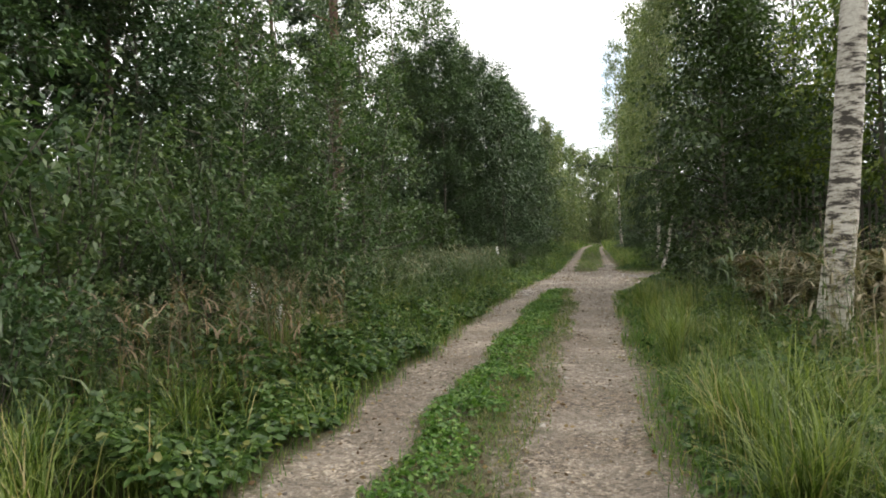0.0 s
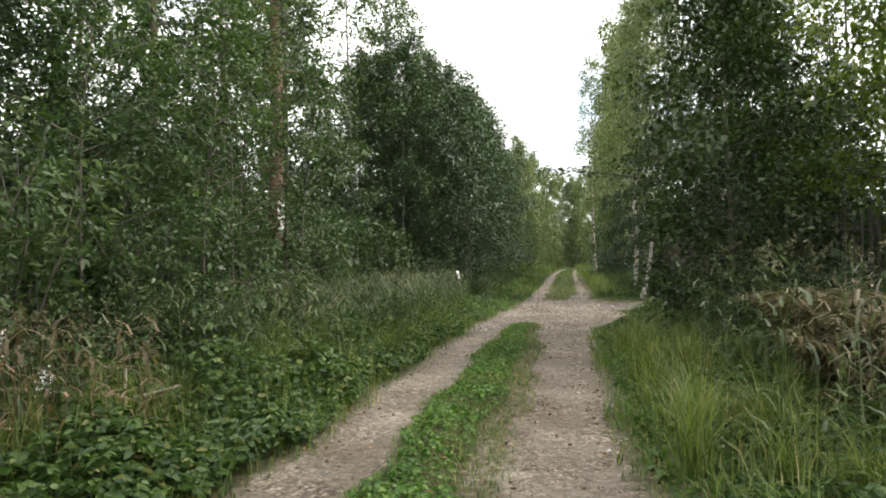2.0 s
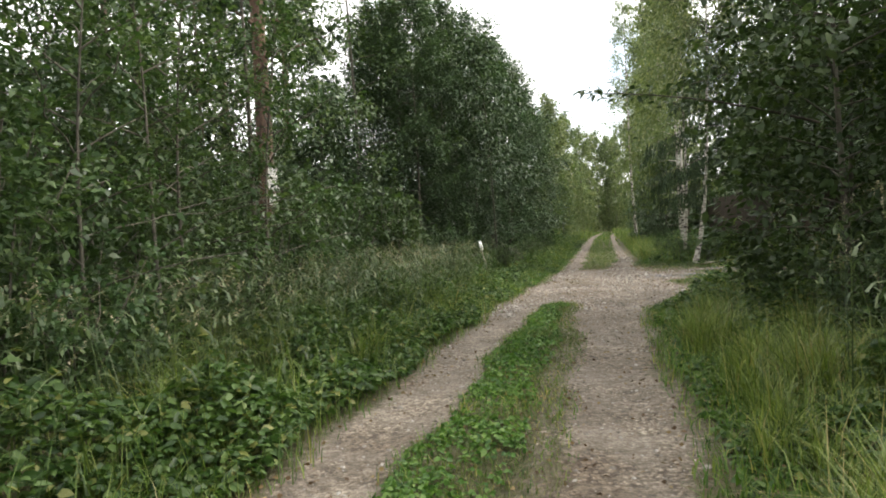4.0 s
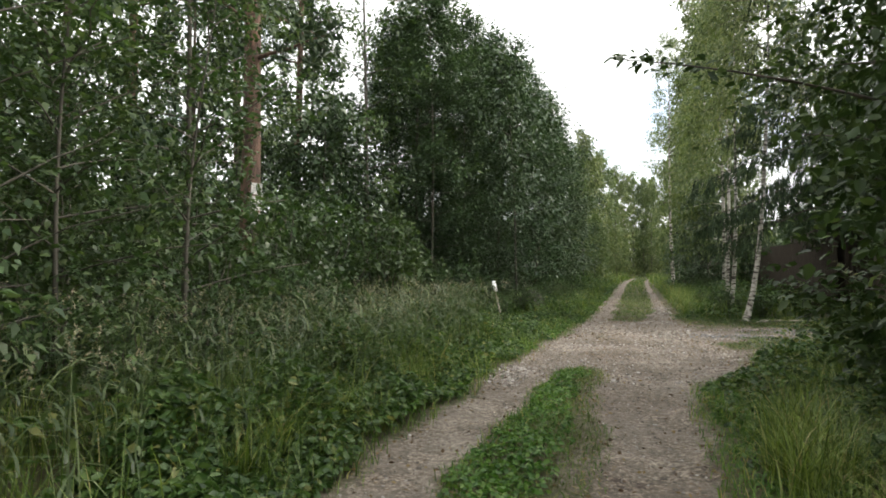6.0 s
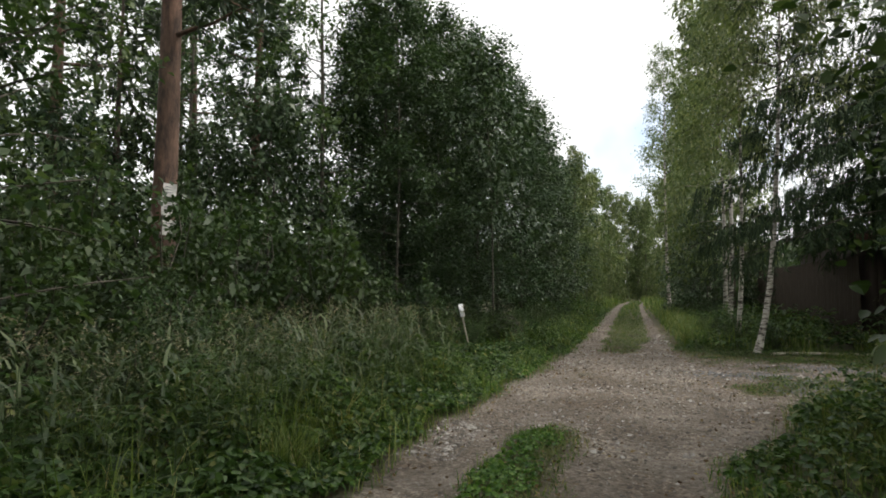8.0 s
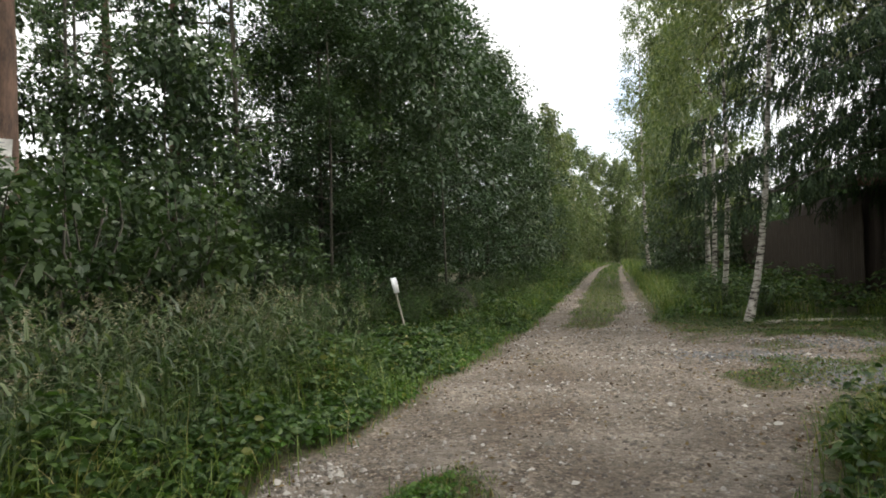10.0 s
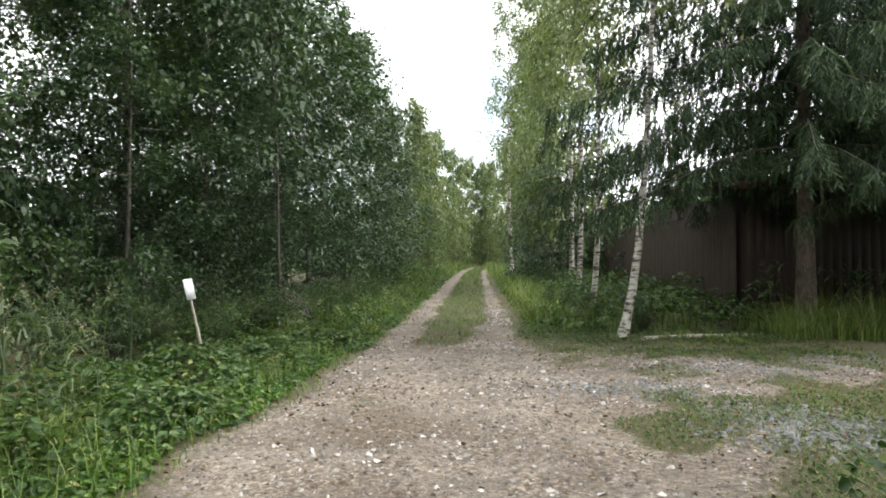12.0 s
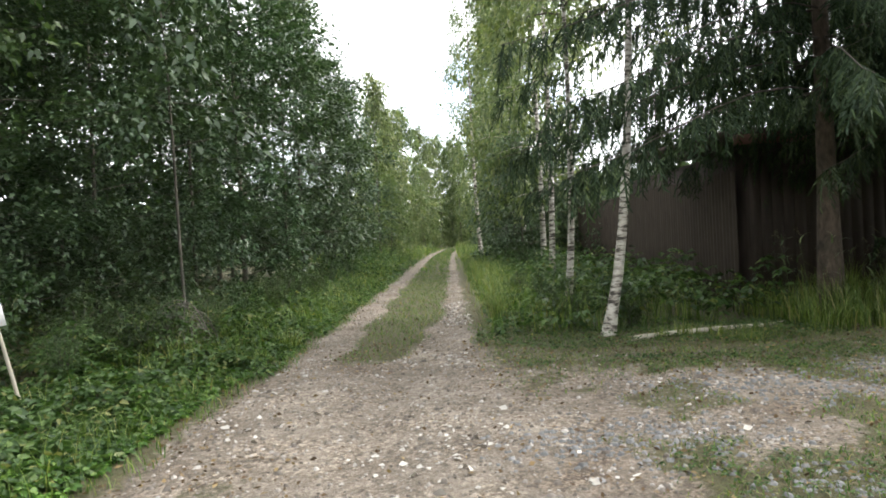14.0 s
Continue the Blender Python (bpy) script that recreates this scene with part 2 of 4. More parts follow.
STONE = stone_material()
SHEET = plain("brown_sheet_metal", (0.037, 0.027, 0.018), (0.06, 0.044, 0.031), 3, 0.9, 0.0, 0.1)
BOARD = plain("dark_brown_boards", (0.03, 0.021, 0.016), (0.062, 0.043, 0.034), 9, 0.8, 0, 0.4, (1, 1, 0.1))
RED_TRIM = plain("red_brown_fascia", (0.1, 0.045, 0.036), (0.16, 0.075, 0.06), 9, 0.7)
ROOFING = plain("roof_felt", (0.05, 0.035, 0.033), (0.10, 0.07, 0.065), 12, 0.9)
GREY_WOOD = plain("weathered_wood", (0.08, 0.07, 0.06), (0.2, 0.175, 0.15), 12, 0.85, 0, 0.5, (1, 1, 0.1))
# darker tone of the weathered wood, for pickets and rails
DARK_WOOD = plain("dark_fence_wood", (0.06, 0.052, 0.044), (0.15, 0.132, 0.112), 12, 0.9, 0, 0.5, (1, 1, 0.1))
PALE_WOOD = plain("pale_pole_wood", (0.3, 0.27, 0.21), (0.55, 0.5, 0.41), 14, 0.75, 0, 0.3, (1, 1, 0.1))
WHITE_PLATE = plain("white_plate", (0.72, 0.72, 0.74), (0.82, 0.82, 0.84), 6, 0.45, 0, 0.05)
PAPER = plain("weathered_paper", (0.5, 0.48, 0.44), (0.75, 0.74, 0.7), 9, 0.9, 0, 0.4)
INK = plain("faded_ink", (0.18, 0.18, 0.2), (0.3, 0.3, 0.32), 9, 0.8)

# ---- mesh tools ----
rng = np.random.default_rng(7)
UP = np.array((0.0, 0.0, 1.0))


def unit(v):
    return v / np.maximum(np.linalg.norm(v, axis=-1, keepdims=True), 1e-9)


def mesh_of(name, verts, quads, material, smooth=False):
    verts, quads = np.asarray(verts, np.float32), np.asarray(quads, np.int32)
    me = bpy.data.meshes.new(name)
    me.vertices.add(len(verts))
    me.vertices.foreach_set("co", verts.ravel())
    k = quads.shape[1]
    me.loops.add(quads.size)
    me.loops.foreach_set("vertex_index", quads.ravel())
    me.polygons.add(len(quads))
    me.polygons.foreach_set("loop_start", np.arange(0, quads.size, k, dtype=np.int32))
    if smooth:
        me.polygons.foreach_set("use_smooth", np.ones(len(quads), bool))
    me.materials.append(material)
    me.update(calc_edges=True)
    me.validate()
    return me


def joined(pieces):
    vs, fs, n = [], [], 0
    for v, f in pieces:
        vs.append(v)
        fs.append(np.asarray(f) + n)
        n += len(v)
    return np.concatenate(vs), np.concatenate(fs)


def tube(path, radii, sides=6):
    path = np.asarray(path, float)
    k = len(path)
    d = unit(np.gradient(path, axis=0))
    side = unit(np.cross(d, np.array((0.31, 0.95, 0.05))))
    other = np.cross(d, side)
    a = np.linspace(0, 2 * math.pi, sides, endpoint=False)
    ring = side[:, None, :] * np.cos(a)[None, :, None] + other[:, None, :] * np.sin(a)[None, :, None]
    v = (path[:, None, :] + ring * np.asarray(radii, float)[:, None, None]).reshape(-1, 3)
    i = np.arange(k - 1)[:, None] * sides
    j = np.arange(sides)[None, :]
    f = np.stack([i + j, i + (j + 1) % sides, i + sides + (j + 1) % sides, i + sides + j], -1).reshape(-1, 4)
    return v, f


def leaves(base, way, length, width, sag=0.15, level=0.7):
    """A folded four-cornered leaf at every base point, along way."""
    n = len(base)
    length, width = np.broadcast_to(length, n)[:, None], np.broadcast_to(width, n)[:, None]
    way = unit(way)
    across = unit(np.cross(way, UP + rng.normal(0, level, (n, 3))))
    lift = np.cross(across, way)
    a = base
    b = base + way * length * 0.42 + across * width * 0.5 + lift * width * 0.14
    c = base + way * length - UP * length * sag
    d = base + way * length * 0.42 - across * width * 0.5 + lift * width * 0.14
    v = np.stack([a, b, c, d], 1).reshape(-1, 3)
    return v, np.arange(4 * n).reshape(-1, 4)


def round_leaves(base, way, length, width, sag=0.15, level=0.7):
    """A six-cornered oval leaf folded along its midrib at every base point."""
    n = len(base)
    length, width = np.broadcast_to(length, n)[:, None], np.broadcast_to(width, n)[:, None]
    way = unit(way)
    across = unit(np.cross(way, UP + rng.normal(0, level, (n, 3))))
    lift = np.cross(across, way) * width * 0.13
    tip = base + way * length - UP * length * sag
    row = [base]
    for sgn in (1, -1):
        near = base + way * length * 0.28 + across * width * 0.48 * sgn + lift
        far = base + way * length * 0.7 + across * width * 0.38 * sgn + lift - UP * length * sag * 0.5
        row += [near, far]
    v = np.stack([row[0], row[1], row[2], tip, row[4], row[3]], 1).reshape(-1, 3)
    k = np.arange(n)[:, None, None] * 6
    return v, (k + np.array([[0, 1, 2, 3], [0, 3, 4, 5]])[None]).reshape(-1, 4)


def blades(base, height, lean, width, steps=3):
    """Grass blades: tapered bent strips that rise from base, with lean the vector from foot to tip along the ground."""
    n = len(base)
    t = np.linspace(0, 1, steps + 1)[None, :, None]
    h, w = np.broadcast_to(height, n)[:, None, None], np.broadcast_to(width, n)[:, None, None]
    droop = np.linalg.norm(lean, axis=1)[:, None, None]
    mid = base[:, None, :] + lean[:, None, :] * t ** 1.9 + UP * (h * t - 0.35 * droop * t ** 3)
    across = unit(np.stack([-lean[:, 1], lean[:, 0], np.zeros(n)], 1) + rng.normal(0, 0.02, (n, 3)))[:, None, :]
    half = across * w * (1 - 0.92 * t ** 1.5) * 0.5
    v = np.stack([mid - half, mid + half], 2).reshape(-1, 3)
    k = 2 * (steps + 1)
    q = np.array([[2 * s, 2 * s + 1, 2 * s + 3, 2 * s + 2] for s in range(steps)])
    f = (np.arange(n)[:, None, None] * k + q[None]).reshape(-1, 4)
    return v, f


def thing(name, m, label, category, group="", kind=""):
    ob = new(name)
    ob.matrix_basis = m
    return tagged(ob, label, category, group, kind)


def part(name, data, parent, label=""):
    ob = new(name, data)
    ob.parent = parent
    if label:
        ob["label"] = label
    return ob


def stuff(name, pieces, material, label, category):
    v, f = joined(pieces)
    return tagged(new(name, mesh_of(name, v, f, material)), label, category, "", "stuff")


def box(x0, x1, y0, y1, z0, z1):
    v = np.array([(x, y, z) for x in (x0, x1) for y in (y0, y1) for z in (z0, z1)], float)
    f = np.array([(0, 1, 3, 2), (4, 6, 7, 5), (0, 4, 5, 1), (2, 3, 7, 6), (0, 2, 6, 4), (1, 5, 7, 3)])
    return v, f


# ---- the track and the ground ----


def step(x, edge, soft):
    return np.clip((x - edge) / soft + 0.5, 0, 1)


def wobble(y, k):
    return 0.06 * np.sin(y * 1.7 + k) + 0.04 * np.sin(y * 4.1 + 2 * k)


def band(x, y, lo, hi, soft=0.25):
    return step(x, lo, soft) * (1 - step(x, hi, soft))


def along(y, pairs):
    ys, xs = zip(*pairs)
    return np.interp(y, ys, xs)


LEFT_EDGE = ((-50, -2.0), (14, -2.1), (19, -2.0), (22, -1.75), (25, -1.55), (29, -1.42), (90, -1.45))
RIGHT_EDGE = ((-50, 0.45), (15, 0.42), (17, 0.62), (18, 1.2), (19.6, 1.7), (21, 2.35), (23, 3.6), (24, 5.2), (24.5, 14), (26.6, 14), (26.8, 2.2), (27.5, 1.1), (29, 0.95), (90, 0.95))
BEND = ((-50, 0.0), (60, 0.0), (75, 0.15), (90, 0.9), (105, 3.5), (130, 12.0))


def gravel_at(x, y):
    """1 on the bare gravel, 0 on grown ground."""
    x = x - along(y, BEND)
    body = band(x, y, along(y, LEFT_EDGE) + wobble(y, 0), along(y, RIGHT_EDGE) + wobble(y, 2), 0.5)
    end = 1 - step(y, 18.1, 0.5)
    near_mid = end * band(x, y, -1.40 + wobble(y, 1) + 0.1 * (y > 15) * (y - 15), -0.66 + wobble(y, 3) - 0.02 * np.clip(y - 14, 0, 9))
    near_mid = np.maximum(near_mid, 0.55 * end * band(x, y, -1.0, -0.36 + wobble(y, 3) - 0.06 * np.clip(y - 14, 0, 9)))
    far_mid = band(x, y, -0.85 + wobble(y, 4), along(y, ((26, -0.3), (28.5, 0.15), (31, 0.42), (60, 0.45))) + wobble(y, 5)) * step(y, 26.6, 0.8)
    isle = np.exp(-(((x - 2.7) / 1.4) ** 2 + ((y - 22.2 - 0.3 * (x - 2.5)) / 0.6) ** 2)) * 0.8
    isle = isle + 0.7 * step(x, 0.9, 0.6) * step(y, 25.3 - 0.12 * (x - 2), 1.3)
    mottle = np.sin(x * 3.3 + 1.4 * y) * np.sin(y * 2.6 - 1.1 * x + 0.6) + 0.5 * np.sin(x * 7.1 - y * 3) * np.sin(y * 6.3 + x)
    isle = isle + 0.65 * step(mottle, 0.25, 0.4) * step(x, 1.3, 1.2) * band(y, x, 20.5, 25.6, 1.2)
    wedge = step(x, 1.15, 0.5) * step(21.0 + 1.1 * (x - 1.0) - y, 0.0, 0.6) * step(y - 20.8 - 0.15 * (x - 1.0), 0.0, 0.5)
    isle = isle + wedge * (0.35 + 0.3 * np.clip(mottle, -1, 1))
    fleck = np.exp(-(((x + 0.9) / 0.35) ** 2 + ((y - 22.6) / 0.6) ** 2)) * 0.5
    return np.clip(body * (1 - near_mid) * (1 - far_mid) - isle - fleck, 0, 1)


def height_at(x, y):
    r = x - along(y, BEND)
    ruts = 0.035 * (np.exp(-((r + 1.7) / 0.3) ** 2) + np.exp(-((r - 0.05) / 0.35) ** 2))
    out = np.clip(np.abs(r + 0.75) - 1.6, 0, 6)
    rough = 0.03 * np.sin(x * 1.9 + y * 0.7) * np.sin(y * 1.3 - x) + 0.012 * np.sin(x * 5.3) * np.sin(y * 4.7 + 1)
    bank = 0.03 * out * (r < 0)
    return 0.02 - ruts + bank + rough * np.clip(out + 0.25, 0, 1)


def ground_object():
    xs = np.concatenate([[-900, -400, -180, -90, -55, -38, -28, -20, -15, -11, -8.5, -7, -6, -5.2], np.arange(-4.6, 6.5, 0.13), [7, 8, 9.5, 11.5, 14, 18, 24, 32, 45, 65, 100, 190, 400, 900]])
    ys = np.concatenate([[-900, -400, -150, -60, -25, -10, -4, 0], np.arange(1.5, 40, 0.16), np.arange(40, 110, 0.6), [112, 118, 130, 150, 200, 400, 900]])
    gx, gy = np.meshgrid(xs, ys, indexing="ij")
    v = np.stack([gx, gy, height_at(gx, gy)], -1).reshape(-1, 3)
    i = np.arange(len(xs) - 1)[:, None] * len(ys)
    j = np.arange(len(ys) - 1)[None, :]
    q = np.stack([i + j, i + len(ys) + j, i + len(ys) + j + 1, i + j + 1], -1).reshape(-1, 4)
    g = gravel_at(v[:, 0], v[:, 1])
    on_road = g[q].mean(1) > 0.35
    for name, pick, label, cat in (("ground", ~on_road, "dark mossy forest soil with short growth", "ground"), ("road", on_road, "pale brown gravel wheel tracks of a forest lane", "dirt road")):
        used, back = np.unique(q[pick], return_inverse=True)
        me = mesh_of(name, v[used], back.reshape(-1, 4), GROUND, True)
        at = me.attributes.new("gravel", "FLOAT", "POINT")
        at.data.foreach_set("value", g[used].astype(np.float32))
        tagged(new(name, me), label, cat, "", "structure")


ground_object()


def scatter(x0, x1, y0, y1, n):
    x, y = rng.uniform(x0, x1, n), rng.uniform(y0, y1, n)
    return x, y


def stone_pieces(x, y, s):
    """Low four-cornered chips at the given places."""
    k = len(x)
    r = np.minimum(s * np.exp(rng.normal(0, 0.45, k)), 0.034)
    c = np.stack([x, y, height_at(x, y)], 1)
    a = np.linspace(0, 2 * math.pi, 4, endpoint=False)[None, :] + rng.uniform(0, 6, (k, 1)) + rng.normal(0, 0.25, (k, 4))
    rr = r[:, None] * rng.uniform(0.7, 1.35, (k, 4))
    sq = rng.uniform(0.5, 1.0, (k, 1))
    low = np.stack([c[:, 0:1] + np.cos(a) * rr, c[:, 1:2] + np.sin(a) * rr * sq, c[:, 2:3] - 0.004 + 0 * a], -1)
    top = np.stack([c[:, 0:1] + np.cos(a) * rr * 0.62, c[:, 1:2] + np.sin(a) * rr * sq * 0.62, c[:, 2:3] + r[:, None] * rng.uniform(0.2, 0.8, (k, 4))], -1)
    v = np.concatenate([low, top], 1).reshape(-1, 3)
    q = np.array([[e, (e + 1) % 4, 4 + (e + 1) % 4, 4 + e] for e in range(4)] + [[4, 5, 6, 7]])
    return v, (np.arange(k)[:, None, None] * 8 + q[None]).reshape(-1, 4)


def stones():
    """Loose stones on the gravel: low four-cornered chips."""
    pieces = []
    for x0, x1, y0, y1, n, s in ((-2.1, 1.2, 2, 17, 7000, 0.009), (-2.0, 3, 17, 27, 11000, 0.012), (2, 8, 23, 27, 3500, 0.014), (-1.5, 1.1, 27, 45, 3000, 0.015), (-2.2, -1.6, 16.6, 18.2, 700, 0.016), (0.4, 1.0, 29.5, 33, 500, 0.02)):
        x, y = scatter(x0, x1, y0, y1, n)
        keep = gravel_at(x, y) > rng.uniform(0.2, 0.8, n)
        x, y = x[keep], y[keep]
        pieces.append(stone_pieces(x, y, s))
    stuff("gravel_stones", pieces, STONE, "loose pale and grey stones lying on the lane", "gravel")


stones()


GREY_STONE = plain("crushed_grey_stone", (0.09, 0.09, 0.092), (0.24, 0.238, 0.236), 9, 0.85)


def crushed_stone():
    """Heaps of crushed grey stone spread thinly on the driveway and its grown corner."""
    pieces = []
    for cx, cy, sx, sy, n in ((3.0, 21.8, 0.55, 0.45, 1500), (1.9, 23.3, 0.6, 0.4, 600), (3.6, 24.6, 0.9, 0.35, 600), (5.6, 25.4, 0.9, 0.4, 400)):
        x, y = rng.normal(cx, sx, n), rng.normal(cy, sy, n)
        keep = np.hypot((x - cx) / sx, (y - cy) / sy) < 2.0
        pieces.append(stone_pieces(x[keep], y[keep], 0.017))
    stuff("crushed_stone", pieces, GREY_STONE, "crushed grey stone spread on the driveway", "gravel")


crushed_stone()


PALE_STONE = plain("pale_limestone", (0.38, 0.35, 0.31), (0.58, 0.55, 0.5), 25, 0.85)


def pale_chips():
    """Flat bleached stones and flakes in drifts where the driveway joins the lane."""
    n = 2400
    x, y = scatter(-1.9, 2.8, 16.5, 27, n)
    keep = (np.sin(x * 2.1 + 0.7 * y) * np.sin(y * 1.3 - x) + rng.uniform(-0.6, 0.6, n) > 0.25) & (gravel_at(x, y) > 0.7)
    x2, y2 = scatter(-2.1, -1.65, 16.7, 18.2, 90)
    x3, y3 = scatter(0.5, 0.95, 29.5, 33, 120)
    x, y = np.concatenate([x[keep], x2, x3]), np.concatenate([y[keep], y2, y3])
    k = len(x)
    a = rng.uniform(0, 6.28, k)
    base = np.stack([x, y, height_at(x, y) + 0.006], 1)
    s = np.minimum(rng.uniform(0.03, 0.055, k) * np.exp(rng.normal(0, 0.3, k)), 0.1)
    v, f = leaves(base, np.stack([np.cos(a), np.sin(a), rng.uniform(0, 0.15, k)], 1), s, s * 0.7, 0.02)
    stuff("pale_stone_chips", [(v, f)], PALE_STONE, "flat bleached stone chips strewn over the lane", "gravel")


pale_chips()


def litter():
    pieces = []
    for x0, x1, y0, y1, n in ((-2.2, 0.9, 2, 17, 3000), (-2.2, 6, 17, 28, 7500), (-1.6, 1.2, 27, 40, 900)):
        x, y = scatter(x0, x1, y0, y1, n)
        near_edge = gravel_at(x, y)
        keep = rng.uniform(0, 1, n) < np.where(near_edge > 0.9, 0.35, 1.0)
        x, y = x[keep], y[keep]
        k = len(x)
        base = np.stack([x, y, height_at(x, y) + 0.012], 1)
        a = rng.uniform(0, 6.28, k)
        v, f = leaves(base, np.stack([np.cos(a), np.sin(a), rng.uniform(0, 0.25, k)], 1), rng.uniform(0.025, 0.06, k), rng.uniform(0.015, 0.035, k), 0.02)
        pieces.append((v, f))
    stuff("fallen_leaves", pieces, LEAF_LITTER, "dry brown and yellow leaves fallen on the lane", "leaf litter")


litter()

# ---- low growth ----


def grass_pieces(x0, x1, y0, y1, n, h0, h1, bend, width, where=None, steps=3):
    x, y = scatter(x0, x1, y0, y1, n)
    keep = rng.uniform(0, 1, n) < (where(x, y) if where else 1)
    keep &= gravel_at(x, y) < rng.uniform(0.1, 0.8, n)
    x, y = x[keep], y[keep]
    k = len(x)
    clump = 0.6 + 0.4 * np.sin(x * 2.3 + 1.1 * np.sin(y * 1.9)) * np.sin(y * 2.1 + x)
    h = rng.uniform(h0, h1, k) * (0.65 + 0.5 * clump)
    a = rng.uniform(0, 6.28, k)
    r = h * bend * rng.uniform(0.2, 1.2, k)
    return blades(np.stack([x, y, height_at(x, y) - 0.01], 1), h, np.stack([np.cos(a) * r, np.sin(a) * r, 0 * a], 1), width * rng.uniform(0.6, 1.4, k), steps)


stuff("lane_grass", [
    grass_pieces(-1.55, -0.3, 2, 19, 18000, 0.035, 0.12, 0.9, 0.008, None, 2),
    grass_pieces(-1.1, 0.7, 26, 45, 9000, 0.04, 0.12, 0.9, 0.009, None, 2),
    grass_pieces(-1.4, 0.9, 45, 100, 5000, 0.06, 0.2, 0.7, 0.03, None, 2),
    grass_pieces(-2.5, -1.2, 2, 45, 22000, 0.04, 0.18, 0.8, 0.009, None, 2),
    grass_pieces(0.35, 1.2, 2, 21, 14000, 0.05, 0.2, 0.9, 0.009, None, 2),
    grass_pieces(0.8, 6, 19.4, 29.5, 24000, 0.02, 0.08, 0.9, 0.010, None, 2),
], LEAF_LAWN, "short green grass between and beside the wheel tracks", "grass")

stuff("worn_grass", [
    grass_pieces(-1.05, -0.35, 2, 18.6, 15000, 0.03, 0.09, 1.0, 0.008, None, 2),
    grass_pieces(0.9, 5.5, 20.5, 27.5, 12000, 0.02, 0.06, 1.0, 0.01, None, 2),
], LEAF_WORN, "short yellowing grass worn by wheels", "grass")

stuff("verge_grass", [
    grass_pieces(0.75, 2.6, 2, 15, 5000, 0.25, 0.6, 0.9, 0.009, lambda x, y: step(x, 0.95, 0.5), 2),
    grass_pieces(2.4, 5, 0, 20, 5000, 0.4, 0.9, 0.7, 0.009, None, 2),
    grass_pieces(1.1, 3.4, 15, 19.6, 3400, 0.2, 0.5, 0.7, 0.008, lambda x, y: step(x, 1.3, 0.5)),
    grass_pieces(-4.6, -2.3, 0, 30, 9000, 0.35, 0.85, 0.6, 0.009, lambda x, y: step(-x, 2.6, 0.6) * ((y < 20) | (y > 26.5))),
    grass_pieces(-3.2, -1.9, 3, 27, 6500, 0.2, 0.5, 0.8, 0.008, lambda x, y: step(np.sin(x * 1.3 + y * 0.8) * np.sin(y * 0.9 - x), 0.0, 0.8)),
    grass_pieces(-4.0, -1.7, 26, 60, 6000, 0.25, 0.7, 0.6, 0.014, lambda x, y: step(-x, 1.9, 0.6), 2),
    grass_pieces(1.0, 4.5, 28, 60, 9000, 0.3, 0.8, 0.6, 0.013, lambda x, y: step(x, 1.2, 0.5), 2),
    grass_pieces(5.2, 9, 27.0, 29.6, 3500, 0.3, 0.7, 0.7, 0.012),
    grass_pieces(-9, -1.4, 60, 110, 5000, 0.4, 1.0, 0.6, 0.04),
    grass_pieces(1.0, 9, 60, 110, 5000, 0.4, 1.0, 0.6, 0.04),
], LEAF_GRASS, "tall uncut green grass along the lane", "grass")


def herb_pieces(x0, x1, y0, y1, n, top, size, where=None, broad=0.0):
    """Broad-leaved herbs: three-part leaves spread in layers below a top height that grows away from the lane."""
    x, y = scatter(x0, x1, y0, y1, n)
    t = top(x, y)
    keep = (rng.uniform(0, 1, n) < (where(x, y) if where else 1)) & (gravel_at(x, y) < 0.3)
    x, y, t = x[keep], y[keep], t[keep]
    k = len(x)
    z = height_at(x, y) + t * rng.uniform(0.25, 1.0, k) ** 0.6 * (0.7 + 0.45 * np.sin(x * 3.1 + y) * np.sin(y * 2.7))
    base = np.stack([x, y, np.maximum(z, 0.03)], 1)
    a = rng.uniform(0, 6.28, k)
    out = []
    for turn in (-0.9, 0.0, 0.9):
        way = np.stack([np.cos(a + turn), np.sin(a + turn), rng.uniform(-0.35, 0.25, k)], 1)
        s = size * rng.uniform(0.6, 1.35, k)
        out.append(round_leaves(base, way, s, s * broad, 0.2) if broad else leaves(base, way, s, s * 0.46, 0.25))
    return joined(out)


def left_top(x, y):
    low = np.clip((-x - 1.75) * 0.5, 0.06, np.where(y > 20.5, 0.3, 0.72))
    return np.where(y > 26.2, np.clip((-x - 1.5) * 0.45, 0.06, 0.6), low)


def right_top(x, y):
    return np.clip((x - 0.6) * 0.4, 0.06, 0.6)


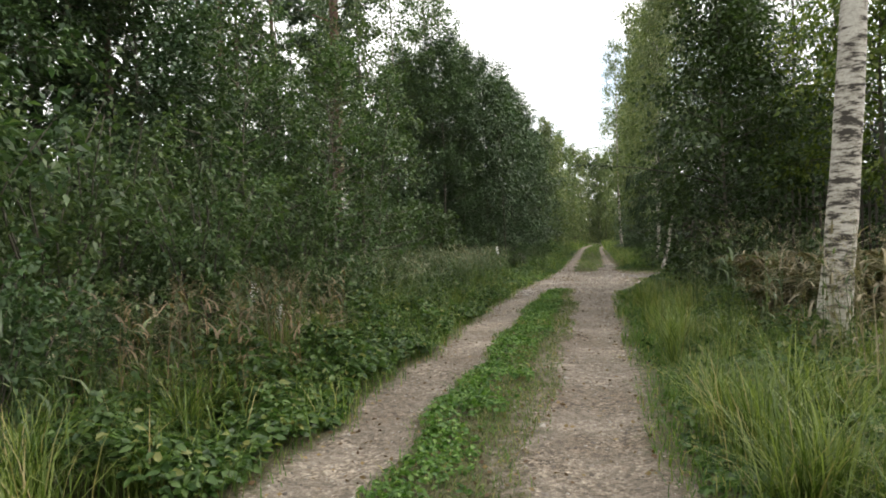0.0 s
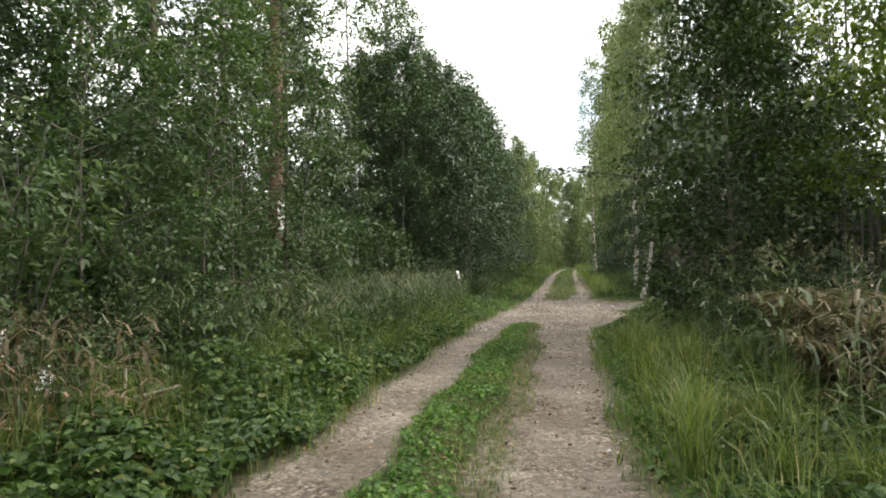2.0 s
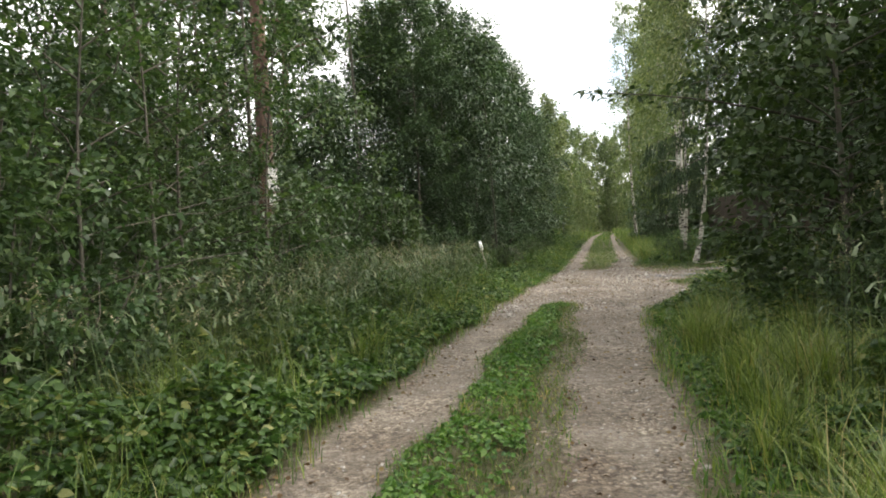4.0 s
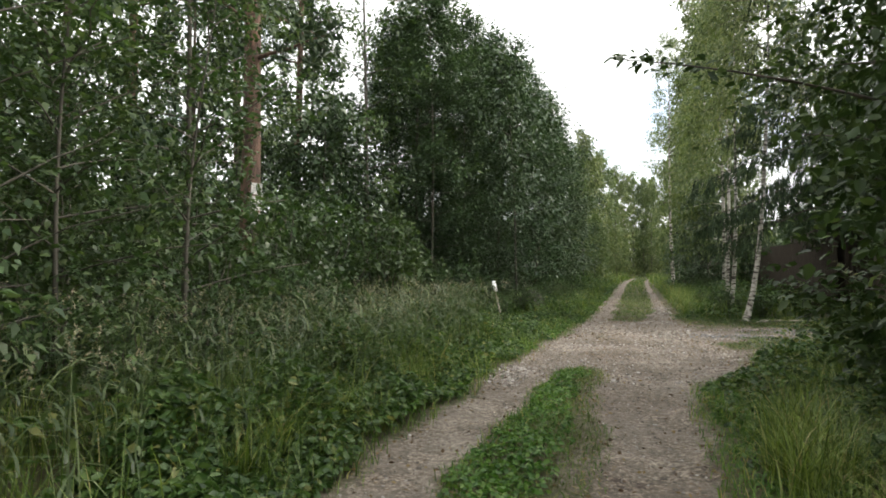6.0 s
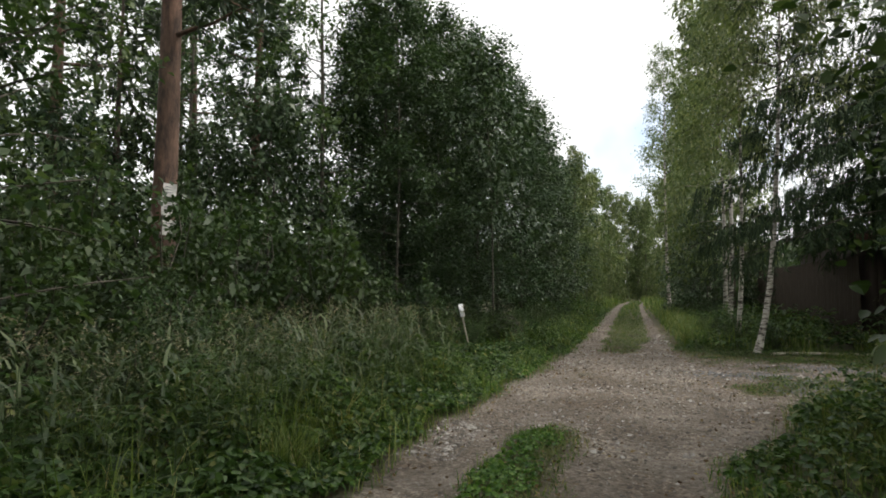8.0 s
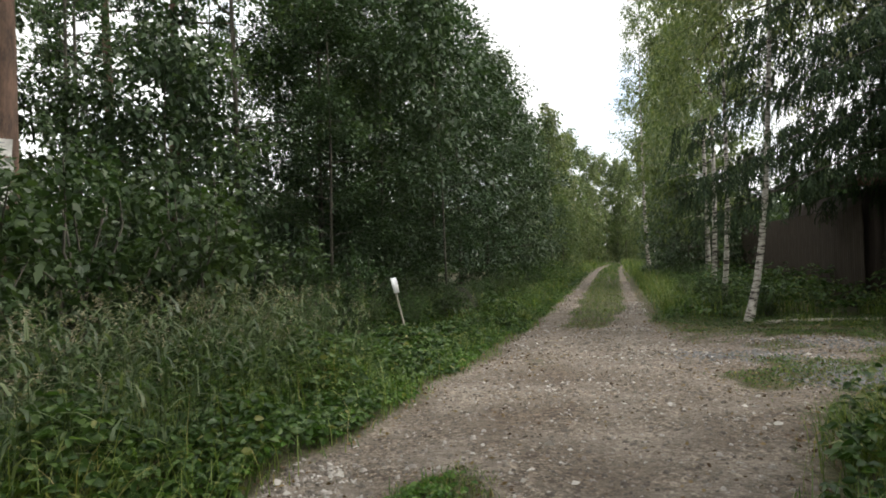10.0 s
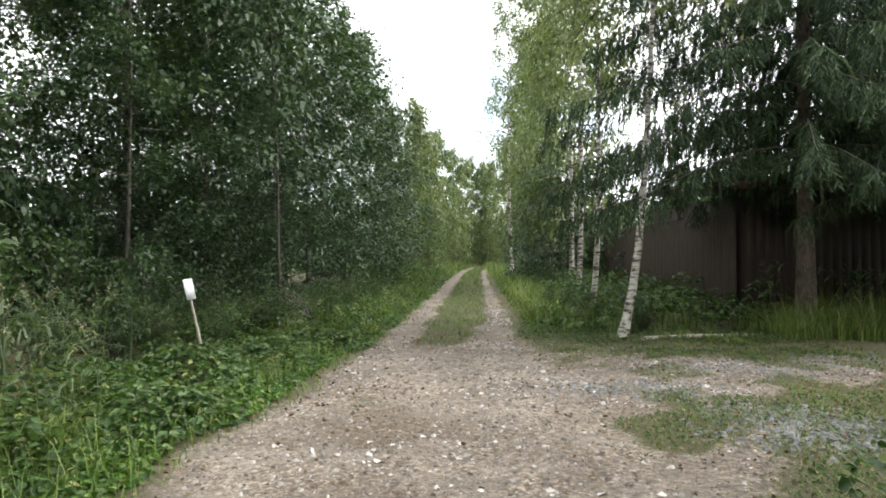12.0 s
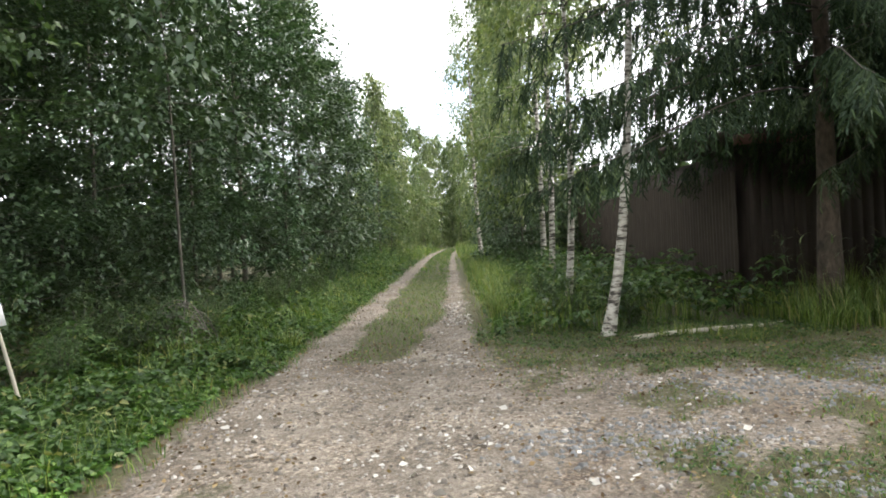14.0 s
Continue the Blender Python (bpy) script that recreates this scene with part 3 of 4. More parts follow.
stuff("herb_carpet", [
    herb_pieces(-3.3, -1.95, 3, 13, 11000, left_top, 0.068, None, 0.62),
    herb_pieces(-3.9, -1.85, 13, 26.5, 12000, left_top, 0.07, None, 0.6),
    herb_pieces(-3.0, -1.8, 3, 26.5, 3500, lambda x, y: left_top(x, y) * 1.1 + 0.05, 0.082, lambda x, y: step(np.sin(x * 2.1 + y * 0.9) * np.sin(y * 1.7 - x), 0.1, 0.4), 0.42),
    herb_pieces(-6.5, -3.4, 0, 30, 4000, lambda x, y: np.where((y > 20) & (x > -5), 0.35, 0.8), 0.1),
    herb_pieces(-4.6, -1.5, 26, 40, 6000, left_top, 0.09),
    herb_pieces(-5.5, -1.5, 40, 60, 3500, lambda x, y: np.clip((-x - 1.3) * 0.5, 0.1, 1.0), 0.13),
    herb_pieces(0.6, 2.6, 2, 19.6, 7000, right_top, 0.07, None, 0.6),
    herb_pieces(2.4, 6, 2, 20, 5000, lambda x, y: 0.6 + 0 * x, 0.1),
    herb_pieces(0.9, 5.5, 25.2, 28.5, 5000, lambda x, y: 0.05 + 0.02 * (y - 25), 0.035),
    herb_pieces(1.1, 4.2, 19.4, 23.2, 2600, lambda x, y: 0.05 + 0 * x, 0.03),
    herb_pieces(1.2, 5.5, 28, 60, 7000, lambda x, y: np.clip((x - 1.0) * 0.4, 0.1, 0.9), 0.13),
], LEAF_HERB, "dense broad-leaved green herbs on the verge", "herbs")



def strip_where(x, y):
    """Clover grows in patches, thinner towards the worn right-hand side of the strip."""
    patch = np.sin(x * 4.1 + y * 2.3) * np.sin(y * 1.9 - 2 * x) + 0.5 * np.sin(y * 5.3 + x * 3)
    return np.clip(0.75 + 0.4 * patch - 1.7 * np.clip(x + 1.05, 0, 1), 0.04, 1)


stuff("clover_strip", [
    herb_pieces(-1.5, -0.45, 2, 10, 7000, lambda x, y: 0.1 + 0 * x, 0.04, strip_where, 0.7),
    herb_pieces(-1.5, -0.5, 10, 18.6, 6000, lambda x, y: 0.08 + 0 * x, 0.042, strip_where, 0.7),
    herb_pieces(-2.6, -1.8, 14, 30, 5000, lambda x, y: np.clip((-x - 1.6) * 0.3, 0.05, 0.2), 0.05, None, 0.6),
], LEAF_CLOVER, "low broad-leaved clover and plantain between the wheel tracks", "clover")


def tussock_pieces(x0, x1, y0, y1, n, per, h0, h1, width):
    """Grass growing in arching tufts."""
    cx, cy = scatter(x0, x1, y0, y1, n)
    k = n * per
    x, y = np.repeat(cx, per) + rng.normal(0, 0.07, k), np.repeat(cy, per) + rng.normal(0, 0.07, k)
    h = np.repeat(rng.uniform(h0, h1, n), per) * rng.uniform(0.5, 1.1, k)
    a = rng.uniform(0, 6.28, k)
    r = h * rng.uniform(0.15, 1.1, k)
    keep = gravel_at(x, y) < 0.25
    v, f = blades(np.stack([x, y, height_at(x, y) - 0.01], 1)[keep], h[keep], np.stack([np.cos(a) * r, np.sin(a) * r, 0 * a], 1)[keep], width * rng.uniform(0.6, 1.3, keep.sum()), 3)
    return v, f


stuff("grass_tufts", [
    tussock_pieces(0.85, 2.5, 2, 15, 125, 105, 0.35, 0.95, 0.010),
    tussock_pieces(2.3, 4.5, 2, 14, 35, 60, 0.5, 0.9, 0.013),
    tussock_pieces(1.5, 3.2, 15.0, 19.2, 24, 70, 0.35, 0.7, 0.012),
    tussock_pieces(-4.4, -2.6, 1, 21, 75, 90, 0.45, 0.9, 0.011),
    tussock_pieces(5.4, 8.8, 27.3, 29.3, 30, 90, 0.6, 1.05, 0.014),
    tussock_pieces(1.3, 2.6, 30, 45, 25, 80, 0.4, 0.8, 0.014),
    tussock_pieces(3.2, 5.3, 26.9, 27.6, 12, 40, 0.12, 0.3, 0.01),
    tussock_pieces(-2.6, -1.7, 26, 48, 30, 60, 0.2, 0.45, 0.012),
], LEAF_GRASS, "arching tufts of tall green grass on the verges", "grass")


def reed_pieces(x0, x1, y0, y1, n, h0, h1):
    """Tall reed grass: a stalk with long drooping leaves; returns leaf blades and the plumes' spikelets."""
    x, y = scatter(x0, x1, y0, y1, n)
    base = np.stack([x, y, height_at(x, y)], 1)
    h = rng.uniform(h0, h1, n)
    a = rng.uniform(0, 6.28, n)
    tip = np.stack([np.cos(a), np.sin(a), 0 * a], 1) * (h * rng.uniform(0.05, 0.28, n))[:, None]
    green = [blades(base, h, tip, 0.009, 4)]
    for u in (0.3, 0.5, 0.68, 0.82):
        at = base + tip * u ** 1.9 + UP * (h * u)[:, None]
        b = rng.uniform(0, 6.28, n)
        out = np.stack([np.cos(b), np.sin(b), 0 * b], 1) * rng.uniform(0.2, 0.42, n)[:, None]
        green.append(blades(at, rng.uniform(0.06, 0.24, n), out, rng.uniform(0.016, 0.028, n), 3))
    top = base + tip + UP * (h - 0.35 * np.linalg.norm(tip, axis=1))[:, None]
    d = unit(tip + UP * 0.02)
    m = 12
    f = np.tile(np.linspace(0, 0.16, m), n)[:, None]
    spot = np.repeat(top, m, 0) - np.repeat(d, m, 0) * f * 0.6 - UP * f * 0.5 + rng.normal(0, 0.008, (n * m, 3))
    return joined(green), leaves(spot, np.repeat(d, m, 0) + rng.normal(0, 0.3, (n * m, 3)), 0.03, 0.009, 0.3)


reeds = [reed_pieces(-4.4, -2.9, 3.0, 9, 110, 0.9, 1.5), reed_pieces(-5.0, -2.8, 9, 14, 260, 0.9, 1.4), reed_pieces(-4.8, -2.7, 14, 21.5, 620, 0.8, 1.35), reed_pieces(1.3, 2.7, 6.5, 13.5, 110, 1.1, 1.8), reed_pieces(-5.6, -4.2, 20.5, 26, 90, 0.7, 1.1), reed_pieces(2.2, 4.5, 12, 19, 40, 0.8, 1.3), reed_pieces(5.0, 9.0, 27.5, 29.3, 50, 0.9, 1.4)]
stuff("reed_grass", [r[0] for r in reeds], LEAF_REED, "tall grey-green reed grass on the verge", "grass")
dry = reed_pieces(2.0, 3.3, 5.2, 9.5, 110, 1.1, 1.75)
stuff("dry_grass", [dry[0], dry[1]], LEAF_DRY, "tall straw-coloured dry grass beside the old birch", "grass")
brown = [reed_pieces(-4.3, -2.75, 4.2, 7.4, 120, 0.85, 1.35)]
stuff("brown_grass", [p for b in brown for p in b], LEAF_PLUME, "brownish withering plume grass above the herbs", "grass")
stuff("grass_plumes", [r[1] for r in reeds], LEAF_DRY, "pale straw-coloured flower plumes of the reed grass", "grass")


def fern(n_fronds, length):
    """A bracken plant: arching fronds with paired leaflets."""
    root = thing("fern", pose(0, 0, 0), "arching fern turning brown beside the old birch", "fern", "ferns on the verge")
    for i in range(n_fronds):
        a = i * 2.4 + rng.uniform(-0.3, 0.3)
        ln = length * rng.uniform(0.7, 1.15)
        t = np.linspace(0, 1, 9)
        d = np.array((math.cos(a), math.sin(a), 0))
        p = d * (ln * 0.55 * t ** 1.3)[:, None] + UP * (ln * (1.45 * t - 0.85 * t ** 2.4))[:, None]
        stalk = tube(p, np.linspace(0.006, 0.002, 9), 4)
        m = 34
        u = np.linspace(0.22, 1, m)
        at = np.stack([np.interp(u, t, p[:, c]) for c in range(3)], 1)
        side = np.array((-d[1], d[0], 0))
        size = 0.34 * ln * np.sin(np.pi * (0.12 + 0.86 * (1 - (1 - u)))) ** 0.8 * 0.5 + 0.02
        fronds = [stalk]
        for sgn in (-1, 1):
            fronds.append(leaves(at, side * sgn + d * 0.35 - UP * 0.25 + rng.normal(0, 0.1, (m, 3)), size, size * 0.17, 0.15))
        v, f = joined(fronds)
        part("frond", mesh_of("frond", v, f, LEAF_FERN), root)
    root["free"] = 1
    return root

stuff("forest_floor_herbs", [
    herb_pieces(5.2, 17, -6, 24, 4500, lambda x, y: 0.35 + 0 * x, 0.2),
    herb_pieces(-17, -6, -6, 40, 7000, lambda x, y: 0.4 + 0 * x, 0.2),
    herb_pieces(-6, 5.2, -8, 1, 2500, lambda x, y: 0.25 + 0 * x, 0.16),
    herb_pieces(4.5, 9, 30, 60, 2000, lambda x, y: 0.4 + 0 * x, 0.18),
], LEAF_HAZEL, "low shaded herbs on the forest floor", "herbs")

# ---- woody plants ----


def limb_path(start, az_, elev, length, sag, steps=5):
    t = np.linspace(0, 1, steps)
    d = np.array((math.cos(az_) * math.cos(elev), math.sin(az_) * math.cos(elev), math.sin(elev)))
    p = start + d * length * t[:, None]
    p[:, 2] -= sag * length * t ** 2
    p[1:, :2] += rng.normal(0, 0.05 * length, (steps - 1, 2)) * t[1:, None]
    return p


def broadleaf(h, crown_base, radius, limbs, twigs, per_twig, size, trunk_r, shape=0.5, sag=0.2, rise=0.5, lean=(0, 0), spread=0.16, hang=0.3, clear=0.0, bow=(0, 0), oval=False):
    """A broad-leaved tree: bent trunk, limbs with twigs, and leaves along the twigs. Returns trunk and leaf geometry."""
    t = np.linspace(0, 1, 14) ** 1.4
    trunk = np.stack([lean[0] * t + 0.12 * np.sin(t * 5 + rng.uniform(0, 6)) * t, lean[1] * t + 0.12 * np.sin(t * 4 + rng.uniform(0, 6)) * t, h * t - 0.1 * (t == 0)], 1)
    trunk[:, :2] += np.outer(1 - np.exp(-t * h / 1.6), bow)
    wood = [tube(trunk, trunk_r * (1 - 0.93 * t ** 0.85) * (1 + 0.5 * np.exp(-t * 60)), 10)]
    pos, way = [], []
    for i in range(limbs):
        u = (i + rng.uniform(0, 1)) / limbs
        z = crown_base + (h * 0.97 - crown_base) * u
        k = (z - crown_base) / max(h - crown_base, 0.1)
        r = radius * (math.sin(math.pi * min(1, (0.18 + 0.82 * k)) ** shape) * 0.9 + 0.12) * rng.uniform(0.65, 1.15)
        if clear:
            r = min(r, 0.95 + z / clear)
        s = np.array([np.interp(z, trunk[:, 2], trunk[:, c]) for c in range(3)])
        p = limb_path(s, i * 2.4 + rng.uniform(-0.5, 0.5), rise * (0.4 + k) + rng.uniform(-0.2, 0.2), r, sag)
        wood.append(tube(p, np.linspace(max(0.012, trunk_r * 0.3 * (1 - 0.7 * k)), 0.005, 5), 4))
        for _ in range(twigs):
            a = rng.uniform(0.25, 1.0)
            b = np.array([np.interp(a, np.linspace(0, 1, 5), p[:, c]) for c in range(3)])
            d = unit(unit(p[-1] - p[0]) * 0.7 + rng.normal(0, 0.6, 3) + UP * (0.15 - hang))
            ln = radius * rng.uniform(0.16, 0.38)
            q = rng.uniform(0.05, 1, per_twig)[:, None]
            pos.append(b + d * ln * q - UP * hang * ln * q ** 2 + rng.normal(0, spread, (per_twig, 3)))
            way.append(d[None] + rng.normal(0, 0.8, (per_twig, 3)) * (1, 1, 0.5 if hang < 0.12 else 1) - UP * hang)
    pos, way = np.concatenate(pos), np.concatenate(way)
    out = np.hypot(pos[:, 0], pos[:, 1])
    keep = pos[:, 2] > clear * np.clip(out - 1.2, 0, 9)
    pos, way = pos[keep], way[keep]
    pos[:, 2] = np.maximum(pos[:, 2], 0.12)
    n = len(pos)
    s = size * rng.uniform(0.6, 1.35, n)
    if oval:
        return wood, round_leaves(pos, way, s, s * 0.66, 0.1 + 0.3 * hang, 0.45)
    return wood, leaves(pos, way, s, s * 0.6, 0.15 + 0.3 * hang, 0.35 if hang < 0.12 else 0.7)


def strips(a, b, w0, w1):
    """A flat tapered strip from every point of a to that of b."""
    n = len(a)
    side = unit(np.cross(unit(b - a), rng.normal(0, 1, (n, 3))))
    w0, w1 = w0 * rng.uniform(0.7, 1.3, (n, 1)), w1 * rng.uniform(0.6, 1.4, (n, 1))
    v = np.stack([a - side * w0 / 2, a + side * w0 / 2, b + side * w1 / 2, b - side * w1 / 2], 1).reshape(-1, 3)
    return v, np.arange(4 * n).reshape(-1, 4)


def conifer(h, first, radius, whorls, per_whorl, twigs, subs, trunk_r, width=0.02, full=99, open_side=0.0, open_way=0.0, fringe=0.42, droop=0.42, hanging=1.1):
    """A spruce: straight trunk, drooping whorls of boughs hung with feathered sprays."""
    t = np.linspace(0, 1, 8)
    trunk = np.stack([0.05 * np.sin(t * 4), 0.04 * np.sin(t * 3), h * t - 0.1 * (t == 0)], 1)
    wood = [tube(trunk, trunk_r * (1 - 0.95 * t) * (1 + 0.35 * np.exp(-t * 40)), 12)]
    start, way, size = [], [], []
    for w in range(whorls):
        u = (w + rng.uniform(-0.3, 0.3)) / whorls
        z = first + (h - first) * max(u, 0)
        r0 = radius * (1 - u) ** 0.8 + 0.15
        for b in range(per_whorl):
            r = r0 * rng.uniform(0.7, 1.12)
            a = w * 1.3 + b * 2 * math.pi / per_whorl + rng.uniform(-0.3, 0.3)
            r *= 1 + open_side * max(0.0, math.cos(a - open_way))
            s = np.linspace(0, 1, 7)
            d = np.array((math.cos(a), math.sin(a), 0))
            p = np.array((0, 0, z)) + d * (r * s)[:, None]
            p[:, 2] += r * (0.10 * s - droop * s ** 2 + 0.20 * s ** 4)
            wood.append(tube(p, np.linspace(max(0.01, 0.11 * trunk_r * (1 - u)), 0.004, 7), 4))
            k = max(4, int(twigs * r / radius * (1 if z < full else 0.25)))
            f = rng.uniform(0.1, 1.0, k)
            start.append(np.stack([np.interp(f, s, p[:, m]) for m in range(3)], 1))
            side = np.array((-d[1], d[0], 0)) * rng.choice((-1, 1), (k, 1))
            way.append(unit(side * rng.uniform(0.1, 0.8, (k, 1)) + d * rng.uniform(0.1, 0.5, (k, 1)) - UP * rng.uniform(0.4, hanging, (k, 1))))
            size.append(np.minimum(0.55, 0.34 * r * (1.15 - 0.5 * f)) * rng.uniform(0.45, 1.2, k))
    start, way, size = np.concatenate(start), np.concatenate(way), np.concatenate(size)[:, None]
    bend = start + way * size * 0.5
    tip = bend + unit(way - UP * 0.8) * size * 0.55
    pieces = [strips(start, bend, width, width * 1.2), strips(bend, tip, width * 1.2, width * 0.5)]
    flat = unit(np.cross(way, UP + rng.normal(0, 0.3, way.shape)))
    for g in range(subs):
        q = 0.12 + 0.85 * g / subs
        o = start + (bend - start) * min(1, q * 2) + (tip - bend) * max(0, q * 2 - 1)
        run = unit(way * 0.7 + flat * (0.75 if g % 2 else -0.75) - UP * 0.35 + rng.normal(0, 0.15, way.shape))
        pieces.append(strips(o, o + run * size * (fringe - 0.5 * fringe * q), width * 1.1, width * 0.5))
    return wood, joined(pieces)


def pine(h, crown_base, radius, limbs, tufts, bits, trunk_r):
    t = np.linspace(0, 1, 9)
    trunk = np.stack([0.15 * np.sin(t * 3), 0.1 * np.sin(t * 4 + 1), h * t - 0.1 * (t == 0)], 1)
    wood = [tube(trunk, trunk_r * (1 - 0.75 * t) * (1 + 0.3 * np.exp(-t * 50)), 14)]
    pos, way = [], []
    for i in range(limbs):
        u = (i + rng.uniform(0, 1)) / limbs
        z = crown_base + (h - crown_base) * u * 0.97
        r = radius * (1 - 0.6 * u) * rng.uniform(0.6, 1.15)
        s = np.array((np.interp(z, trunk[:, 2], trunk[:, 0]), np.interp(z, trunk[:, 2], trunk[:, 1]), z))
        p = limb_path(s, i * 2.4 + rng.uniform(-0.4, 0.4), 0.15 + 0.5 * u, r, 0.1)
        wood.append(tube(p, np.linspace(0.05 * (1.2 - u), 0.012, 5), 5))
        for _ in range(tufts):
            a = rng.uniform(0.35, 1.05)
            b = np.array([np.interp(a, np.linspace(0, 1, 5), p[:, c]) for c in range(3)]) + rng.normal(0, 0.22, 3)
            d = unit(rng.normal(0, 1, (bits, 3)) + UP * 0.35 + unit(p[-1] - p[0]) * 0.4)
            pos.append(b + d * 0.05)
            way.append(d)
    pos, way = np.concatenate(pos), np.concatenate(way)
    s = 0.26 * rng.uniform(0.7, 1.3, len(pos))
    return wood, leaves(pos, way, s, s * 0.28, 0.05)


def shrub(h, radius, stems, twigs, per_twig, size, narrow=0.58, hang=0.15):
    wood, pos, way = [], [], []
    for i in range(stems):
        a = i * 2.4 + rng.uniform(-0.4, 0.4)
        out = radius * rng.uniform(0.25, 0.8)
        top = h * rng.uniform(0.65, 1.05)
        t = np.linspace(0, 1, 6)
        p = np.stack([math.cos(a) * out * t ** 1.3, math.sin(a) * out * t ** 1.3, top * t - 0.05], 1)
        p[1:, :2] += rng.normal(0, 0.05, (5, 2))
        wood.append(tube(p, np.linspace(0.022, 0.005, 6), 5))
        for _ in range(twigs):
            f = rng.uniform(0.12, 1.0)
            b = np.array([np.interp(f, t, p[:, c]) for c in range(3)])
            d = unit(np.array((math.cos(a), math.sin(a), 0)) * 0.4 + rng.normal(0, 0.7, 3) + UP * 0.35)
            ln = radius * rng.uniform(0.25, 0.55) * (1.15 - 0.5 * f)
            q = rng.uniform(0.1, 1, per_twig)[:, None]
            pos.append(b + d * ln * q - UP * hang * ln * q ** 2 + rng.normal(0, 0.05, (per_twig, 3)))
            way.append(d[None] + rng.normal(0, 0.7, (per_twig, 3)) - UP * hang)
    pos, way = np.concatenate(pos), np.concatenate(way)
    pos[:, 2] = np.maximum(pos[:, 2], 0.08)
    s = size * rng.uniform(0.6, 1.3, len(pos))
    return wood, leaves(pos, way, s, s * narrow, 0.2)


def plant(name, built, bark, foliage, label, category, group="", split=False):
    """A model of a plant as an Empty with trunk and crown; it is placed at first use."""
    wood, (lv, lf) = built
    root = thing(name, pose(0, 0, 0), label, category, group)
    if category == "shrub":
        for wv, wf in wood:
            part("stem", mesh_of("stem", wv, wf, bark, True), root)
    else:
        part("trunk", mesh_of("trunk", *(wood[0] if split else joined(wood)), bark, True), root)
        for wv, wf in wood[1:] if split else ():
            part("branch", mesh_of("branch", wv, wf, LIMB if bark in (BARK_BIRCH, BARK_SPRUCE) else bark, True), root)
    part("crown", mesh_of("crown", lv, lf, foliage), root)
    root["free"] = 1
    return root


def put(model, x, y, turn=0.0, size=1.0, label=""):
    m = pose(x, y, float(height_at(np.float64(x), np.float64(y))) - 0.03, 0, 0, turn)
    if "free" in model:
        del model["free"]
        ob = model
        ob.matrix_basis = m
    else:
        ob = copy_thing(model, m)
    ob.scale = (size, size, size)
    if label:
        ob["label"] = label
    return ob


ALDERS = [plant("alder_tree", broadleaf(11, 0.5, 2.9, 36, 12, 26, 0.165, 0.09, 0.75, 0.1, 0.45, (0, 0), 0.16, 0.1), BARK_ALDER, LEAF_ALDER, "dense dark green alder with leaves down to the ground", "tree", "alders beside the lane") for _ in range(2)]
NEAR_ALDER = plant("alder_tree", broadleaf(11, 0.4, 2.8, 48, 15, 40, 0.108, 0.055, 0.75, 0.1, 0.42, (0, 0), 0.13, 0.05), BARK_ALDER, LEAF_ALDER, "dense dark green alder with leaves down to the ground", "tree", "alders beside the lane")
FAR_BIRCH = plant("birch_tree", broadleaf(15, 1.2, 2.5, 34, 9, 15, 0.26, 0.1, 0.75, 0.45, 0.7, (0.2, 0.2), 0.2, 0.6), BARK_ALDER, LEAF_BIRCH, "light green birch beside the far lane", "tree", "birches beside the lane")
BIRCHES = [plant("birch_tree", broadleaf(15, 2.6, 2.4, 36, 10, 17, 0.18, r, 0.75, 0.45, 0.7, lean, 0.17, 0.6), BARK_BIRCH, LEAF_BIRCH, "slender birch with white bark and light green crown", "tree", "birches beside the lane") for r, lean in ((0.11, (0.3, 0.2)), (0.1, (-0.3, 0.4)))]
LOW_BIRCH = [plant("young_birch", broadleaf(9, 0.4, 1.9, 26, 8, 12, 0.22, 0.06, 0.6, 0.25, 0.7, (0.2, 0.2), 0.15, 0.4), BARK_ALDER, LEAF_BIRCH, "young birch leafy down to the ground", "tree", "birches beside the lane")]
FOREST = [plant("forest_tree", broadleaf(15, 3.0, 2.5, 34, 9, 22, 0.14, 0.09, 0.7, 0.2, 0.5, (0, 0), 0.15, 0.15), BARK_ALDER, LEAF_WILLOW, "tall slim broad-leaved tree standing in the wood", "tree", "trees of the wood") for _ in range(2)]
SIGN_PINE = plant("pine_tree", pine(18, 6.0, 2.6, 28, 11, 26, 0.26), BARK_PINE, NEEDLE_PINE, "tall pine with red-brown bark above the verge shrubs", "tree", "pines of the wood", True)
BUSHY = plant("alder_bush", broadleaf(6.2, 0.3, 2.0, 26, 8, 14, 0.16, 0.05, 0.6, 0.1, 0.5), BARK_ALDER, LEAF_ALDER, "bushy young alder in the shade of the wood", "tree", "understory of the wood")
PINES = [plant("pine_tree", pine(18, 7.5, 2.8, 26, 11, 26, 0.22), BARK_PINE, NEEDLE_PINE, "tall pine with red-brown bark and dark crown", "tree", "pines of the wood") for _ in range(2)]
SPRUCES = [plant("spruce_tree", conifer(15, 3.3, 3.5, 28, 8, 66, 13, 0.15, 0.021, 7.0, 0.45, radians(150), 0.3, 0.55, 2.2), BARK_SPRUCE, NEEDLE_SPRUCE, "large spruce with drooping dark green boughs", "tree", "spruces by the shed", split=True),
           plant("spruce_tree", conifer(12, 0.8, 2.4, 17, 5, 17, 5, 0.13, 0.066), BARK_SPRUCE, NEEDLE_SPRUCE, "dark slim spruce standing in the wood", "tree", "spruces of the wood")]
SHRUBS = [plant("willow_shrub", shrub(3.0, 1.7, 11, 20, 13, 0.115), BARK_ALDER, LEAF_WILLOW, "bushy grey-green willow shrub behind the verge", "shrub", "shrubs on the verge") for _ in range(2)]
